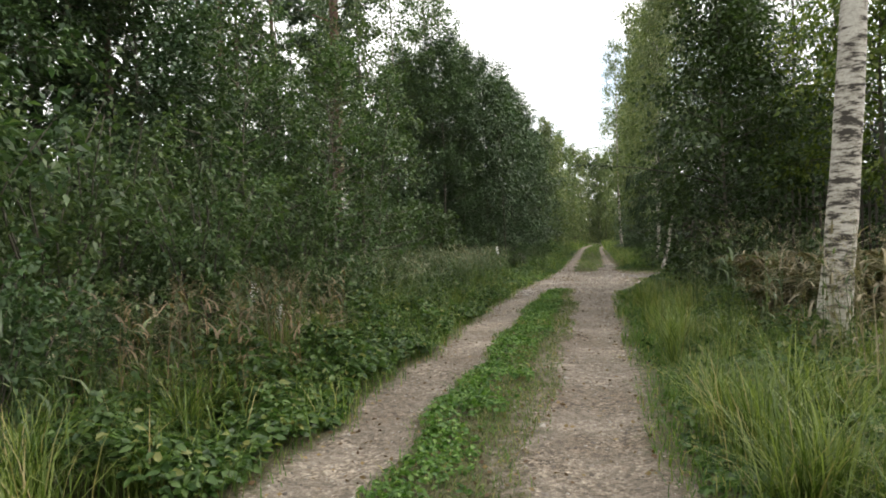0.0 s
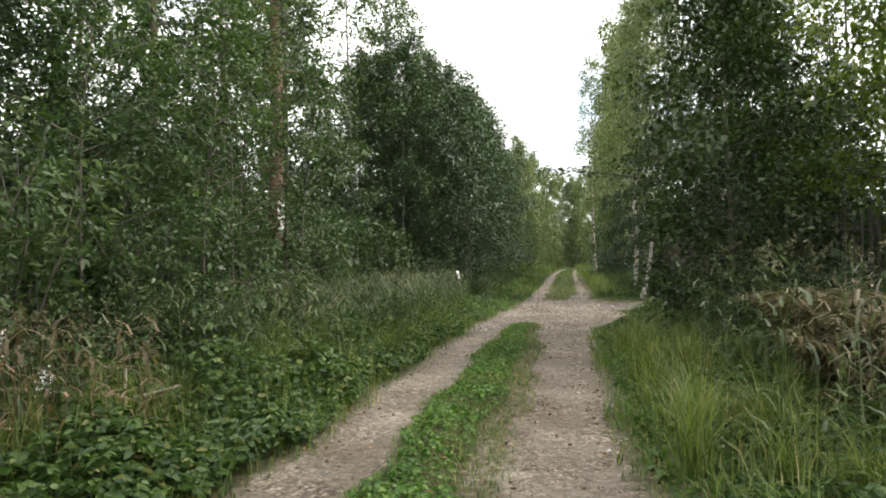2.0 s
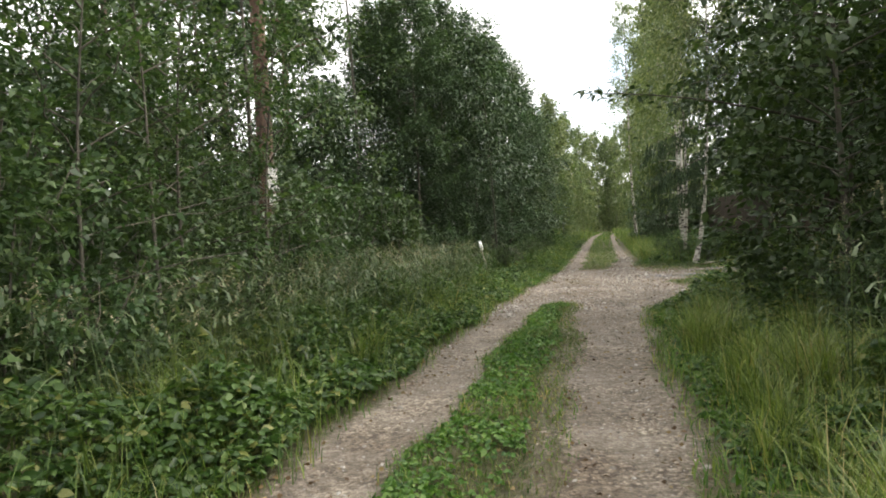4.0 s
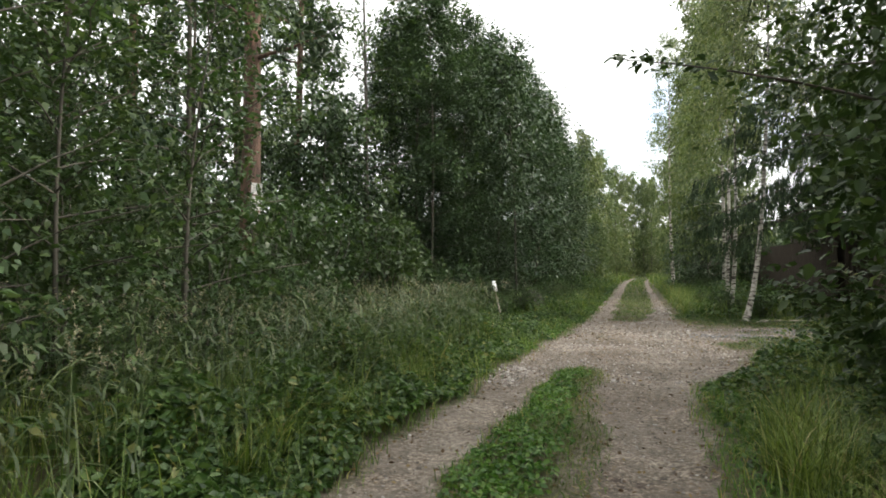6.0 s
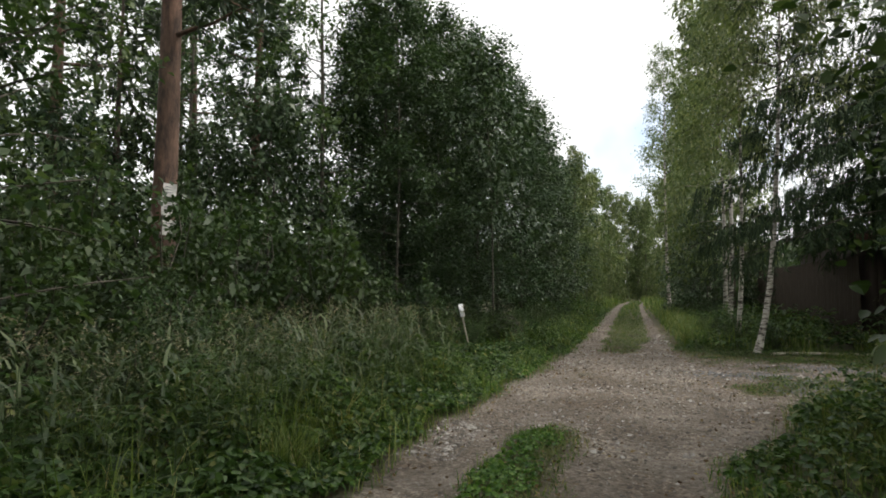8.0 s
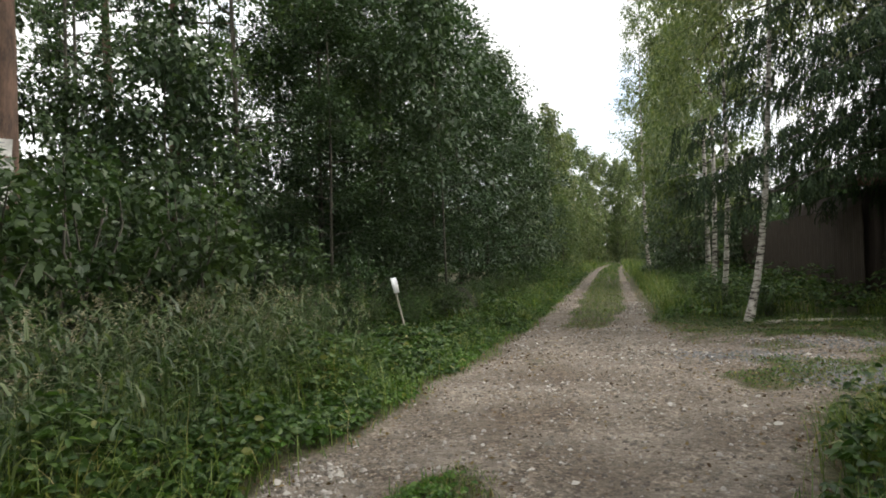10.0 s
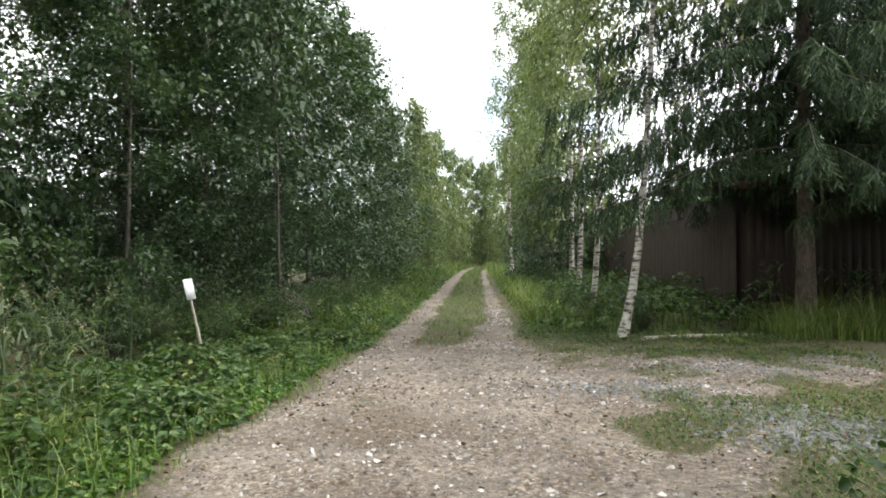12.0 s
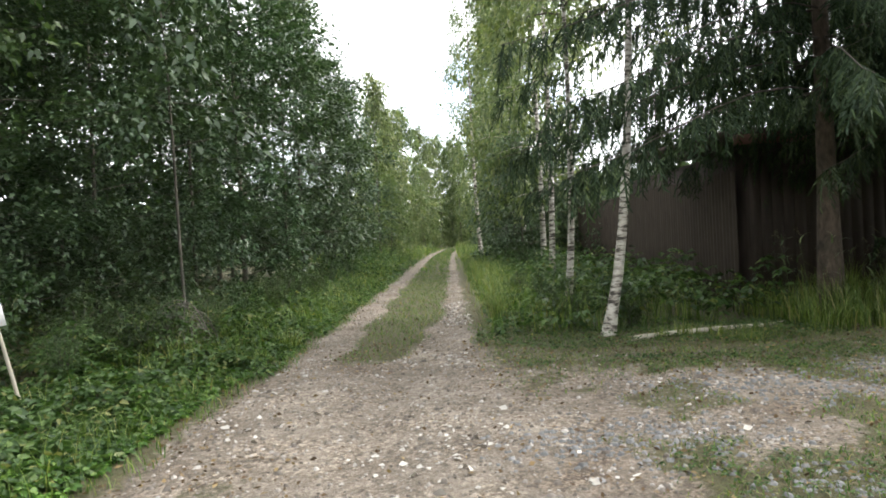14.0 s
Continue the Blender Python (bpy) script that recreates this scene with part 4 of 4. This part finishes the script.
SHRUBS.append(plant("willow_shrub", shrub(1.8, 1.2, 10, 17, 16, 0.088), BARK_ALDER, LEAF_HAZEL, "low dark green leafy shrub", "shrub", "shrubs on the verge"))
SAPLINGS = [plant("young_alder", broadleaf(5.2, 0.5, 1.4, 26, 8, 12, 0.085, 0.03, 0.6, 0.1, 0.7, (0.2, 0.1), 0.08, 0.1), BARK_ALDER, LEAF_WILLOW, "thin young alder with sparse small leaves", "tree", "saplings on the verge", split=True) for _ in range(2)]
SALLOWS = [plant("sallow_shrub", shrub(3.1, 1.3, 13, 24, 13, 0.1, 0.42, 0.05), BARK_ALDER, LEAF_SALLOW, "upright leafy green sallow shrub on the verge", "shrub", "sallows on the verge") for _ in range(2)]
THIN_ALDER = plant("thin_alder", broadleaf(9, 3.2, 1.6, 26, 9, 14, 0.16, 0.034, 0.6, 0.1, 0.6, (-0.35, 0.1)), BARK_ALDER, LEAF_ALDER, "thin bare-stemmed alder before the thicket", "tree", "alders beside the lane", split=True)
HAZEL = plant("hazel_tree", broadleaf(7.0, 0.4, 2.1, 52, 14, 22, 0.095, 0.05, 0.6, 0.15, 0.5, (-0.3, 0.0), 0.12, 0.15, 2.2, (0, 0), True), BARK_ALDER, LEAF_HAZEL, "leafy hazel leaning over the lane", "tree", "hazels by the fence", True)
MAPLE = plant("maple_tree", broadleaf(8, 2.7, 2.6, 36, 11, 24, 0.13, 0.1, 0.6, 0.15, 0.5), BARK_ALDER, LEAF_MAPLE, "young maple with bright yellow-green leaves", "tree")


def spread_out(models, spots, size0=0.85, size1=1.15):
    for i, (x, y) in enumerate(spots):
        put(models[i % len(models)], x, y, rng.uniform(0, 360), rng.uniform(size0, size1))


# dark alders beyond the sign post
spread_out([NEAR_ALDER], ((-6.5, 28.4), (-6.2, 31.2), (-5.5, 34.2), (-8.8, 31.0)), 0.9, 1.05)
spread_out(ALDERS, ((-5.4, 37.5), (-5.0, 41), (-5.4, 45), (-5.2, 49), (-5.6, 53), (-5.4, 58), (-8.6, 41), (-9, 47), (-10.4, 35), (-9.8, 38.4)), 0.88, 1.05)
spread_out(FOREST, ((-8, 33), (-7.4, 37), (-8.5, 44), (-11, 37), (-7.8, 30.6)), 0.85, 1.0)
put(THIN_ALDER, -3.95, 29.8, 0, 1.0)
# left wood
put(SIGN_PINE, -8.87, 21.5, 0, 1.0)
put(FOREST[0], -5.6, 15.3, 40, 0.62, "slim young broad-leaved tree among the verge shrubs")
spread_out(PINES, ((-13, 14), (-15.5, 25), (-14, 5), (-18, 12), (-12.8, 31), (-20, 20), (-10.5, 2.5), (-17, 33)), 0.9, 1.05)
spread_out(FOREST, ((-9.5, 8), (-11, 11), (-9, 13.6), (-10.8, 24.8), (-13.5, 28), (-17, 8), (-18, 29), (-10, -1), (-9.5, 4.5), (-10.5, 6.5), (-12, 3.5), (-13, 7.5), (-11.5, 9.3), (-15, 36), (-14.2, 21.5), (-8.3, 27.2)), 0.75, 1.05)
spread_out(SPRUCES[1:], ((-12.4, 24.2), (-10.6, 9.2), (-10.6, 18.2), (-18, 23), (-8.9, 10.6)), 0.9, 1.15)
# shrubs and saplings of the left verge
spread_out(SHRUBS, ((-5.6, 4), (-6.6, 6), (-5.2, 7.2), (-6.2, 9.2), (-7.5, 8), (-5.4, 11.2), (-7.2, 11.5), (-6.6, 13.6), (-7.4, 19.6), (-8.5, 13), (-4.8, 1.5), (-6.2, 0.5)), 0.75, 1.2)
spread_out(SHRUBS[2:], ((-5.4, 15.6), (-7.2, 16.8), (-6.0, 18.4), (-5.6, 23.2), (-7.3, 24), (-6.2, 26), (-8.4, 18.6), (-4.8, 25.9)), 0.8, 1.2)
spread_out(SHRUBS[2:], ((-6.2, 20.4), (-5.5, 21.6), (-7.2, 21.8), (-6.6, 19.0)), 1.35, 1.55)
spread_out(SHRUBS[2:], ((-3.3, 26.9), (-3.6, 28.2), (-3.1, 29.6), (-3.4, 31.2), (-3.0, 33), (-3.3, 35), (-3.0, 37.5), (-4.4, 24.4), (-4.2, 27.2), (-2.9, 40.5)), 0.42, 0.6)
spread_out(SAPLINGS, ((-5.0, 12.2), (-5.6, 13.4), (-6.6, 14.4), (-4.9, 14.4), (-5.6, 9.6), (-4.6, 10.6), (-7.4, 14.0), (-7.8, 15.6), (-6.4, 12.2)), 0.85, 1.15)
spread_out([NEAR_ALDER], ((-9.8, 5.6), (-8.0, 10.2), (-9.6, 10.4)), 0.85, 1.0)
spread_out([BUSHY], ((-10, 24.6), (-11.6, 27.4), (-9.6, 27), (-13, 24.2), (-12, 19.4), (-14, 16.4), (-11, 30), (-14, 29), (-10.8, 14.6), (-13, 17.8), (-15.5, 20), (-10.6, 17), (-16, 26.5), (-11.8, 22), (-8.8, 25.4), (-14.5, 12.5)), 0.8, 1.1)
spread_out([BUSHY], ((5.6, 17.6), (6.8, 16.4), (5.0, 19.6), (8.0, 15.2), (7.2, 13.2)), 0.7, 0.9)
spread_out(SHRUBS[:2], ((-7.6, 4.2), (-7.2, 9.8), (-8.6, 6.8), (-9.6, 16.4), (-10.4, 20.6), (-11.5, 14.5), (-9.8, 23.6)), 1.1, 1.35)
spread_out(SHRUBS, ((-4.3, 4.6), (-4.6, 6.0), (-4.1, 7.4), (-4.5, 8.8), (-4.2, 10.1), (-4.6, 11.4), (-4.2, 12.8), (-4.7, 14.2), (-4.3, 15.6), (-4.8, 17.0), (-4.5, 18.4), (-5.0, 19.8), (-3.9, 3.4), (-5.3, 13.0), (-5.2, 16.6)), 0.36, 0.56)
spread_out(SALLOWS, ((-5.1, 5.2), (-4.7, 7.0), (-5.4, 8.4), (-4.8, 9.8), (-6.2, 7.2), (-5.9, 10.6), (-5.3, 3.6)), 0.8, 1.05)
# scaled-down sallows stand in for the leafy weeds at the thicket's foot
spread_out(SALLOWS, ((-3.6, 25.7), (-3.9, 27.1), (-3.0, 28.3), (-3.3, 30.2), (-2.9, 31.6), (-3.4, 33.2), (-2.8, 35), (-4.3, 25.2), (-4.6, 23.4)), 0.25, 0.34)
# right side
put(HAZEL, 2.75, 14.3, 20, 1.0)
put(HAZEL, 3.5, 16.9, 140, 1.0, "leafy dark green hazel behind the fence corner")


def overhanging_branch():
    """A hazel bough that reaches out over the lane above head height."""
    root = thing("hazel_bough", pose(2.4, 14.1, 2.5), "leafy hazel bough reaching out over the lane", "branch")
    t = np.linspace(0, 1, 8)
    p = np.stack([-2.65 * t, -1.5 * t ** 1.2, 0.78 * t - 0.45 * t ** 2], 1)
    v, f = tube(p, np.linspace(0.018, 0.003, 8), 6)
    part("branch", mesh_of("branch", v, f, LIMB, True), root)
    n = 150
    u = rng.uniform(0.3, 1.0, n)
    at = np.stack([np.interp(u, t, p[:, c]) for c in range(3)], 1) + rng.normal(0, 0.12, (n, 3)) * (1.15 - u)[:, None]
    v, f = round_leaves(at, np.array((-0.8, -0.4, -0.1)) + rng.normal(0, 0.6, (n, 3)), rng.uniform(0.045, 0.09, n), rng.uniform(0.03, 0.055, n), 0.25)
    part("foliage", mesh_of("foliage", v, f, LEAF_HAZEL), root)


overhanging_branch()
put(MAPLE, 5.3, 13.6, 0, 0.85)
put(MAPLE, 7.6, 11.5, 90, 0.95)
spread_out(FOREST, ((7.5, 17), (9, 14), (10, 20), (6.5, 19.5), (12, 17), (13, 8), (9, 3), (14, 24), (10.5, 14.5)), 0.7, 0.95)
spread_out(SHRUBS[2:], ((2.9, 12.2), (3.5, 12.8), (2.5, 12.9), (4.2, 12.2), (3.6, 11.5)), 0.55, 0.75)
spread_out(SHRUBS, ((5.6, 12.8), (4.8, 17.8), (4.6, 6), (6.2, 8.5), (5.8, 15.8)), 0.6, 0.9)
# birches and spruces past the driveway
WHITE_BIRCHES = [plant("birch_tree", broadleaf(h, base, 2.1, 34, 10, 34, 0.1, r, 0.7, 0.45, 0.7, lean, 0.17, 0.6, 0, bow), BARK_BIRCH, LEAF_BIRCH, label, "tree", "birches beside the lane", True) for h, base, r, lean, bow, label in (
    (13, 5.2, 0.072, (0.2, 0.2), (0.2, 0.2), "white birch with a slightly leaning stem by the driveway"),
    (12, 6.2, 0.08, (0.2, 0.3), (0.55, 0.3), "white birch leaning at its foot beside the timber edging"),
    (16, 5.4, 0.09, (0.1, 0.1), (0.1, 0), "straight tall white birch"),
    (17, 5.0, 0.12, (-0.2, 0.1), (-0.1, 0), "straight white birch close to the lane"))]
for model, x, y in zip(WHITE_BIRCHES, (2.76, 2.72, 3.36, 2.15), (31.05, 27.85, 36.9, 52.2)):
    put(model, x, y)
spread_out(BIRCHES, ((3.9, 42), (3.9, 47.5), (4.2, 57), (3.4, 61), (4.6, 66), (3.6, 72)), 1.0, 1.2)
spread_out([BUSHY], ((3.3, 43.5), (3.4, 46.5), (3.2, 49.5), (3.9, 54), (3.3, 57.5), (3.5, 64)), 0.75, 1.0)
spread_out([BUSHY], ((6.6, 39.8), (7.8, 40.6), (9.0, 38.0), (5.7, 45.2)), 0.7, 0.8)
put(SPRUCES[0], 6.1, 28.3, 30, 1.0)
put(SPRUCES[0], 8.0, 28.6, 200, 0.85)
put(SPRUCES[1], 9.4, 28.3, 300, 0.9)
spread_out(SPRUCES[1:], ((7.2, 39.2), (5.9, 44)), 0.45, 0.6)
spread_out(SPRUCES[1:], ((9.2, 39.0), (10.4, 40.2), (11.6, 39.2), (13.2, 38.8), (15.4, 35), (15.6, 31)), 0.75, 0.95)
spread_out(SPRUCES[1:], ((4.0, 50), (4.4, 56), (4.6, 44.5)), 0.6, 0.8)
spread_out(SHRUBS[2:], ((3.0, 42), (2.6, 50), (3.2, 46), (3.4, 39.5)), 0.5, 0.8)
spread_out(SHRUBS[2:], ((3.2, 28.3), (2.4, 28.9), (3.3, 30), (2.3, 30.6), (2.1, 33), (3.9, 31.4)), 0.3, 0.45)
# end of the lane
spread_out([FAR_BIRCH], ((-4.4, 64), (-5, 70), (-4.0, 76), (-5.4, 82), (-8, 76)), 0.75, 0.88)
spread_out([FAR_BIRCH], ((-4, 88), (-2.6, 96), (-6.5, 92), (-0.5, 106), (-1.8, 103), (0.8, 107.5), (1.9, 105), (-3.5, 110), (3.5, 84), (5, 78), (7, 90), (8.5, 98), (2.2, 112), (6.5, 116), (-7, 104)), 0.85, 1.05)
spread_out(LOW_BIRCH, ((-3.4, 62), (-3.2, 68), (-3.4, 74), (-3.0, 80), (-2.4, 88), (-1.6, 98), (1.0, 104), (4.4, 92), (4.0, 86), (3.2, 79), (-1.5, 101), (2.6, 103), (0.2, 108), (4.5, 107), (-3.5, 103), (6.2, 103), (1.6, 110)), 0.5, 0.85)


spread_out([BUSHY], ((-4.5, -5), (4.2, -5.5), (7, -2), (10, 5.5), (12, 12), (11, -4), (-7, -7), (9.5, 10.5), (14, 14), (13, 20)), 0.9, 1.2)


def far_woods():
    """Leaf masses of the woods farther off, all round."""
    pieces = []
    for x0, x1, y0, y1, n, top in ((-60, -24, -30, 130, 14000, 6.0), (18, 50, -30, 130, 10000, 7), (-24, 18, 116, 135, 9000, 9), (-24, 18, -40, -14, 6000, 14), (-24, -12, 44, 118, 7000, 8), (9, 18, 44, 118, 7000, 6), (-24, -11.5, -6, 44, 8000, 4.2)):
        x, y = scatter(x0, x1, y0, y1, n)
        crest = top * (0.72 + 0.28 * np.sin(x * 0.55 + np.sin(y * 0.4)) * np.sin(y * 0.5))
        z = crest * rng.uniform(0.02, 1.0, n)
        pieces.append(leaves(np.stack([x, y, z], 1), rng.normal(0, 1, (n, 3)), rng.uniform(0.5, 1.1, n), rng.uniform(0.35, 0.7, n), 0.2))
    stuff("far_woods", pieces, LEAF_WILLOW, "dense green woods in the distance", "woods")


far_woods()

# ---- single things ----
FERN = fern(14, 1.45)
for x, y, turn, size in ((2.45, 9.0, 0, 0.9), (2.8, 9.5, 70, 1.05), (2.6, 10.1, 150, 1.1), (3.3, 9.5, 200, 1.1), (3.2, 10.4, 260, 1.15), (3.8, 9.9, 30, 1.1), (3.4, 8.7, 110, 0.9), (4.1, 9.1, 20, 1.0)):
    put(FERN, x, y, turn, size)


def tall_weed(x, y, h, label):
    """A withering stalk with side leaves and a tuft on top."""
    root = thing("tall_weed", pose(x, y, 0), label, "weed")
    t = np.linspace(0, 1, 7)
    p = np.stack([0.06 * np.sin(t * 3), 0.04 * np.sin(t * 4), h * t], 1)
    v, f = tube(p, np.linspace(0.011, 0.005, 7), 6)
    part("stalk", mesh_of("stalk", v, f, LEAF_REED, True), root)
    m = 34
    u = rng.uniform(0.35, 1.0, m) ** 0.6
    at = np.stack([np.interp(u, t, p[:, c]) for c in range(3)], 1)
    a = rng.uniform(0, 6.28, m)
    v, f = leaves(at, np.stack([np.cos(a), np.sin(a), rng.uniform(-0.2, 0.7, m)], 1), rng.uniform(0.06, 0.17, m), rng.uniform(0.02, 0.045, m), 0.3)
    part("foliage", mesh_of("foliage", v, f, LEAF_WILLOW), root)


tall_weed(-3.12, 20.6, 1.88, "tall grey-green thistle above the reed grass")
tall_weed(-3.75, 23.4, 1.25, "withered weed stalk near the sign post")
tall_weed(-3.5, 9.4, 1.2, "pale weed stalk among the herbs")


def big_birch():
    root = thing("birch_tree", pose(2.46, 7.75, 0), "old birch with scarred white bark beside the lane", "tree", "birches beside the lane")
    t = np.linspace(0, 1, 24)
    p = np.stack([1.0 * t + 0.04 * np.sin(t * 9), 0.05 * np.sin(t * 7), 13 * t - 0.1 * (t == 0)], 1)
    r = 0.17 * (1 - 0.8 * t) * (1 + 0.35 * np.exp(-t * 45)) * (1 + 0.03 * np.sin(t * 60))
    v, f = tube(p, r, 20)
    part("trunk", mesh_of("trunk", v, f, BARK_BIRCH, True), root, "white bark with black scars")
    wood, (lv, lf) = broadleaf(13, 5.2, 2.4, 34, 10, 18, 0.13, 0.03, 0.7, 0.4, 0.7, (1.0, 0), 0.15, 0.6)
    for wv, wf in wood[1:]:
        part("branch", mesh_of("branch", wv, wf, LIMB, True), root)
    part("crown", mesh_of("crown", lv, lf, LEAF_BIRCH), root)


big_birch()


def sign_post():
    root = thing("sign_post", pose(-3.42, 24.8, -0.05, 0, -13, 0), "small blank white plate on a thin leaning pale pole", "sign post")
    v, f = tube([(0, 0, 0), (0.004, 0, 0.5), (0, 0, 1.22)], [0.019, 0.018, 0.017], 10)
    part("pole", mesh_of("pole", v, f, PALE_WOOD, True), root)
    v, f = box(-0.075, 0.075, -0.026, -0.018, 0.94, 1.22)
    turn = radians(66)
    v[:, :2] = v[:, :2] @ np.array(((math.cos(turn), math.sin(turn)), (-math.sin(turn), math.cos(turn))))
    part("plate", mesh_of("plate", v, f, WHITE_PLATE), root, "white rectangular plate")


sign_post()


def shed():
    root = thing("shed", pose(0, 0, 0), "dark brown boarded shed with a low roof under spruces", "shed")
    v, f = box(5.75, 14, 30.0, 37, -0.1, 2.75)
    part("wall", mesh_of("wall", v, f, BOARD), root)
    w = 0.19
    v, f = box(-w / 2 + 0.003, w / 2 - 0.003, -0.022, 0, 0, 2.75)
    board = mesh_of("board", v, f, BOARD)
    for i in range(43):
        b = part("board", board, root)
        b.location = (5.85 + i * w, 29.998, 0)
    v, f = box(5.3, 14.4, 29.45, 29.5, 2.74, 2.9)
    part("fascia", mesh_of("fascia", v, f, RED_TRIM), root, "red-brown eaves board")
    rv = np.array([(5.3, 29.45, 2.9), (14.4, 29.45, 2.9), (14.4, 37.5, 3.3), (5.3, 37.5, 3.3), (5.3, 29.45, 3.0), (14.4, 29.45, 3.0), (14.4, 37.5, 3.4), (5.3, 37.5, 3.4)])
    part("roof", mesh_of("roof", rv, [(0, 3, 2, 1), (4, 5, 6, 7), (0, 1, 5, 4), (1, 2, 6, 5), (2, 3, 7, 6), (3, 0, 4, 7)], ROOFING), root)


shed()


def sheet_fence():
    """A fence of ribbed brown metal sheets along the plot."""
    root = thing("sheet_metal_fence", pose(0, 0, 0), "brown ribbed sheet-metal fence along the plot", "fence")
    n = 12
    t = np.linspace(0, 1.15, 46)
    rib = 0.022 * np.clip(np.sin(t / 1.15 * 2 * math.pi * 8) * 2.2, -1, 1)
    low = np.stack([rib, t, 0 * t], 1)
    v = np.concatenate([low, low + UP * 2.35, low + np.array((0.004, 0, 0)), low + np.array((0.004, 0, 2.35))])
    k = len(t)
    i = np.arange(k - 1)
    f = np.concatenate([np.stack([i, i + k, i + k + 1, i + 1], 1), np.stack([i + 2 * k, i + 2 * k + 1, i + 3 * k + 1, i + 3 * k], 1), np.stack([i + k, i + 3 * k, i + 3 * k + 1, i + k + 1], 1)])
    me = mesh_of("sheet", v, f, SHEET)
    for s in range(n):
        p = part("sheet", me, root)
        p.location = (5.55 + 0.004 * (s % 2), 30.05 + s * 1.15, 0.02)


sheet_fence()


def picket_fence():
    root = thing("picket_fence", pose(0, 0, 0), "old grey picket fence half hidden in leaves", "fence")
    v, f = box(-0.023, 0.023, -0.011, 0.011, 0, 2.36)
    me = mesh_of("picket", v, f, DARK_WOOD)
    for i in range(30):
        p = part("picket", me, root)
        p.location = (3.7 + i * 0.13, 14.9 + 0.01 * math.sin(i * 3), 0.03 * math.sin(i * 1.7))
    for z in (0.6, 1.9):
        v, f = box(3.6, 7.6, 14.93, 14.98, z, z + 0.07)
        part("rail", mesh_of("rail", v, f, DARK_WOOD), root)


picket_fence()


def fallen_log():
    root = thing("timber_edging", pose(2.9, 27.2, 0.05, 0, 0, 19), "thin pale weathered timber lying at the driveway edge", "timber")
    t = np.linspace(0, 1, 7)
    v, f = tube(np.stack([2.5 * t, 0.03 * np.sin(t * 6), 0.01 * np.sin(t * 5)], 1), 0.038 - 0.01 * t, 9)
    part("timber", mesh_of("timber", v, f, PALE_WOOD, True), root)


fallen_log()


def paper_notices():
    """Weathered sheets fixed one below another to the pine."""
    for z, w, h, tilt in ((3.3, 0.24, 0.26, 4), (2.97, 0.28, 0.34, -3), (2.6, 0.26, 0.3, 6)):
        root = thing("paper_notice", pose(-8.44, 21.3, z, 0, tilt, 38), "weathered white sheet fixed to the pine trunk", "notice", "sheets on the pine")
        nx, nz = 5, 5
        gx, gz = np.meshgrid(np.linspace(-w / 2, w / 2, nx), np.linspace(-h / 2, h / 2, nz), indexing="ij")
        gy = 0.02 * np.sin(gx * 14 + gz * 9) - 0.5 * gx ** 2
        front = np.stack([gx, gy, gz], -1).reshape(-1, 3)
        i = (np.arange(nx - 1)[:, None] * nz + np.arange(nz - 1)[None, :]).ravel()
        q = np.stack([i, i + nz, i + nz + 1, i + 1], 1)
        v = np.concatenate([front, front + np.array((0, 0.003, 0))])
        part("sheet", mesh_of("sheet", v, np.concatenate([q, q[:, ::-1] + nx * nz]), PAPER), root)
        for k in range(3):
            b, f = box(-w * 0.32, w * (0.12 + 0.08 * k), -0.034, -0.03, h * (0.22 - 0.2 * k), h * (0.27 - 0.2 * k))
            part("text_line", mesh_of("text_line", b, f, INK), root, "faded line of writing")


paper_notices()


def brush_pile():
    """Dry bent twigs heaped at the foot of the thicket."""
    root = thing("brush_pile", pose(-3.1, 27.7, 0.05), "heap of dry bent twigs below the alders", "brushwood")
    for i in range(26):
        a, r, h = rng.uniform(0, 6.28), rng.uniform(0.3, 0.65), rng.uniform(0.25, 0.75)
        t = np.linspace(-1, 1, 9)
        off = rng.normal(0, 0.12, 2)
        p = np.stack([math.cos(a) * r * t + off[0], math.sin(a) * r * t + off[1], h * (1 - t ** 2) + 0.02], 1)
        v, f = tube(p, np.linspace(0.009, 0.004, 9), 5)
        part("twig", mesh_of("twig", v, f, GREY_WOOD, True), root)


brush_pile()


def white_flowers():
    root = thing("meadowsweet", pose(-3.75, 6.9, 0.0), "tall herb with creamy white flower heads", "flower")
    for i in range(4):
        h, a = rng.uniform(0.75, 1.12), rng.uniform(0, 6.28)
        t = np.linspace(0, 1, 6)
        p = np.stack([0.16 * math.cos(a) * t, 0.16 * math.sin(a) * t, h * t], 1)
        v, f = tube(p, np.linspace(0.005, 0.003, 6), 5)
        part("stem", mesh_of("stem", v, f, LEAF_HERB, True), root)
        n = 40
        at = p[-1] + rng.normal(0, 0.028, (n, 3)) - UP * rng.uniform(0, 0.12, n)[:, None]
        v, f = leaves(at, rng.normal(0, 1, (n, 3)), 0.02, 0.016, 0.1)
        part("flower_head", mesh_of("flower_head", v, f, WHITE_PLATE), root, "creamy white flower head")


white_flowers()


def broken_branch():
    root = thing("broken_branch", pose(-3.7, 7.9, 0.35), "bare grey broken branch lying in the herbs", "branch")
    for p in (((0, 0, -0.35), (0.0, 0.0, 0.1), (0.01, 0, 0.28)), ((-0.05, 0.05, 0.0), (0.25, -0.02, 0.07), (0.55, -0.05, 0.16))):
        v, f = tube(p, (0.02, 0.018, 0.012), 7)
        part("stick", mesh_of("stick", v, f, PALE_WOOD, True), root)


broken_branch()
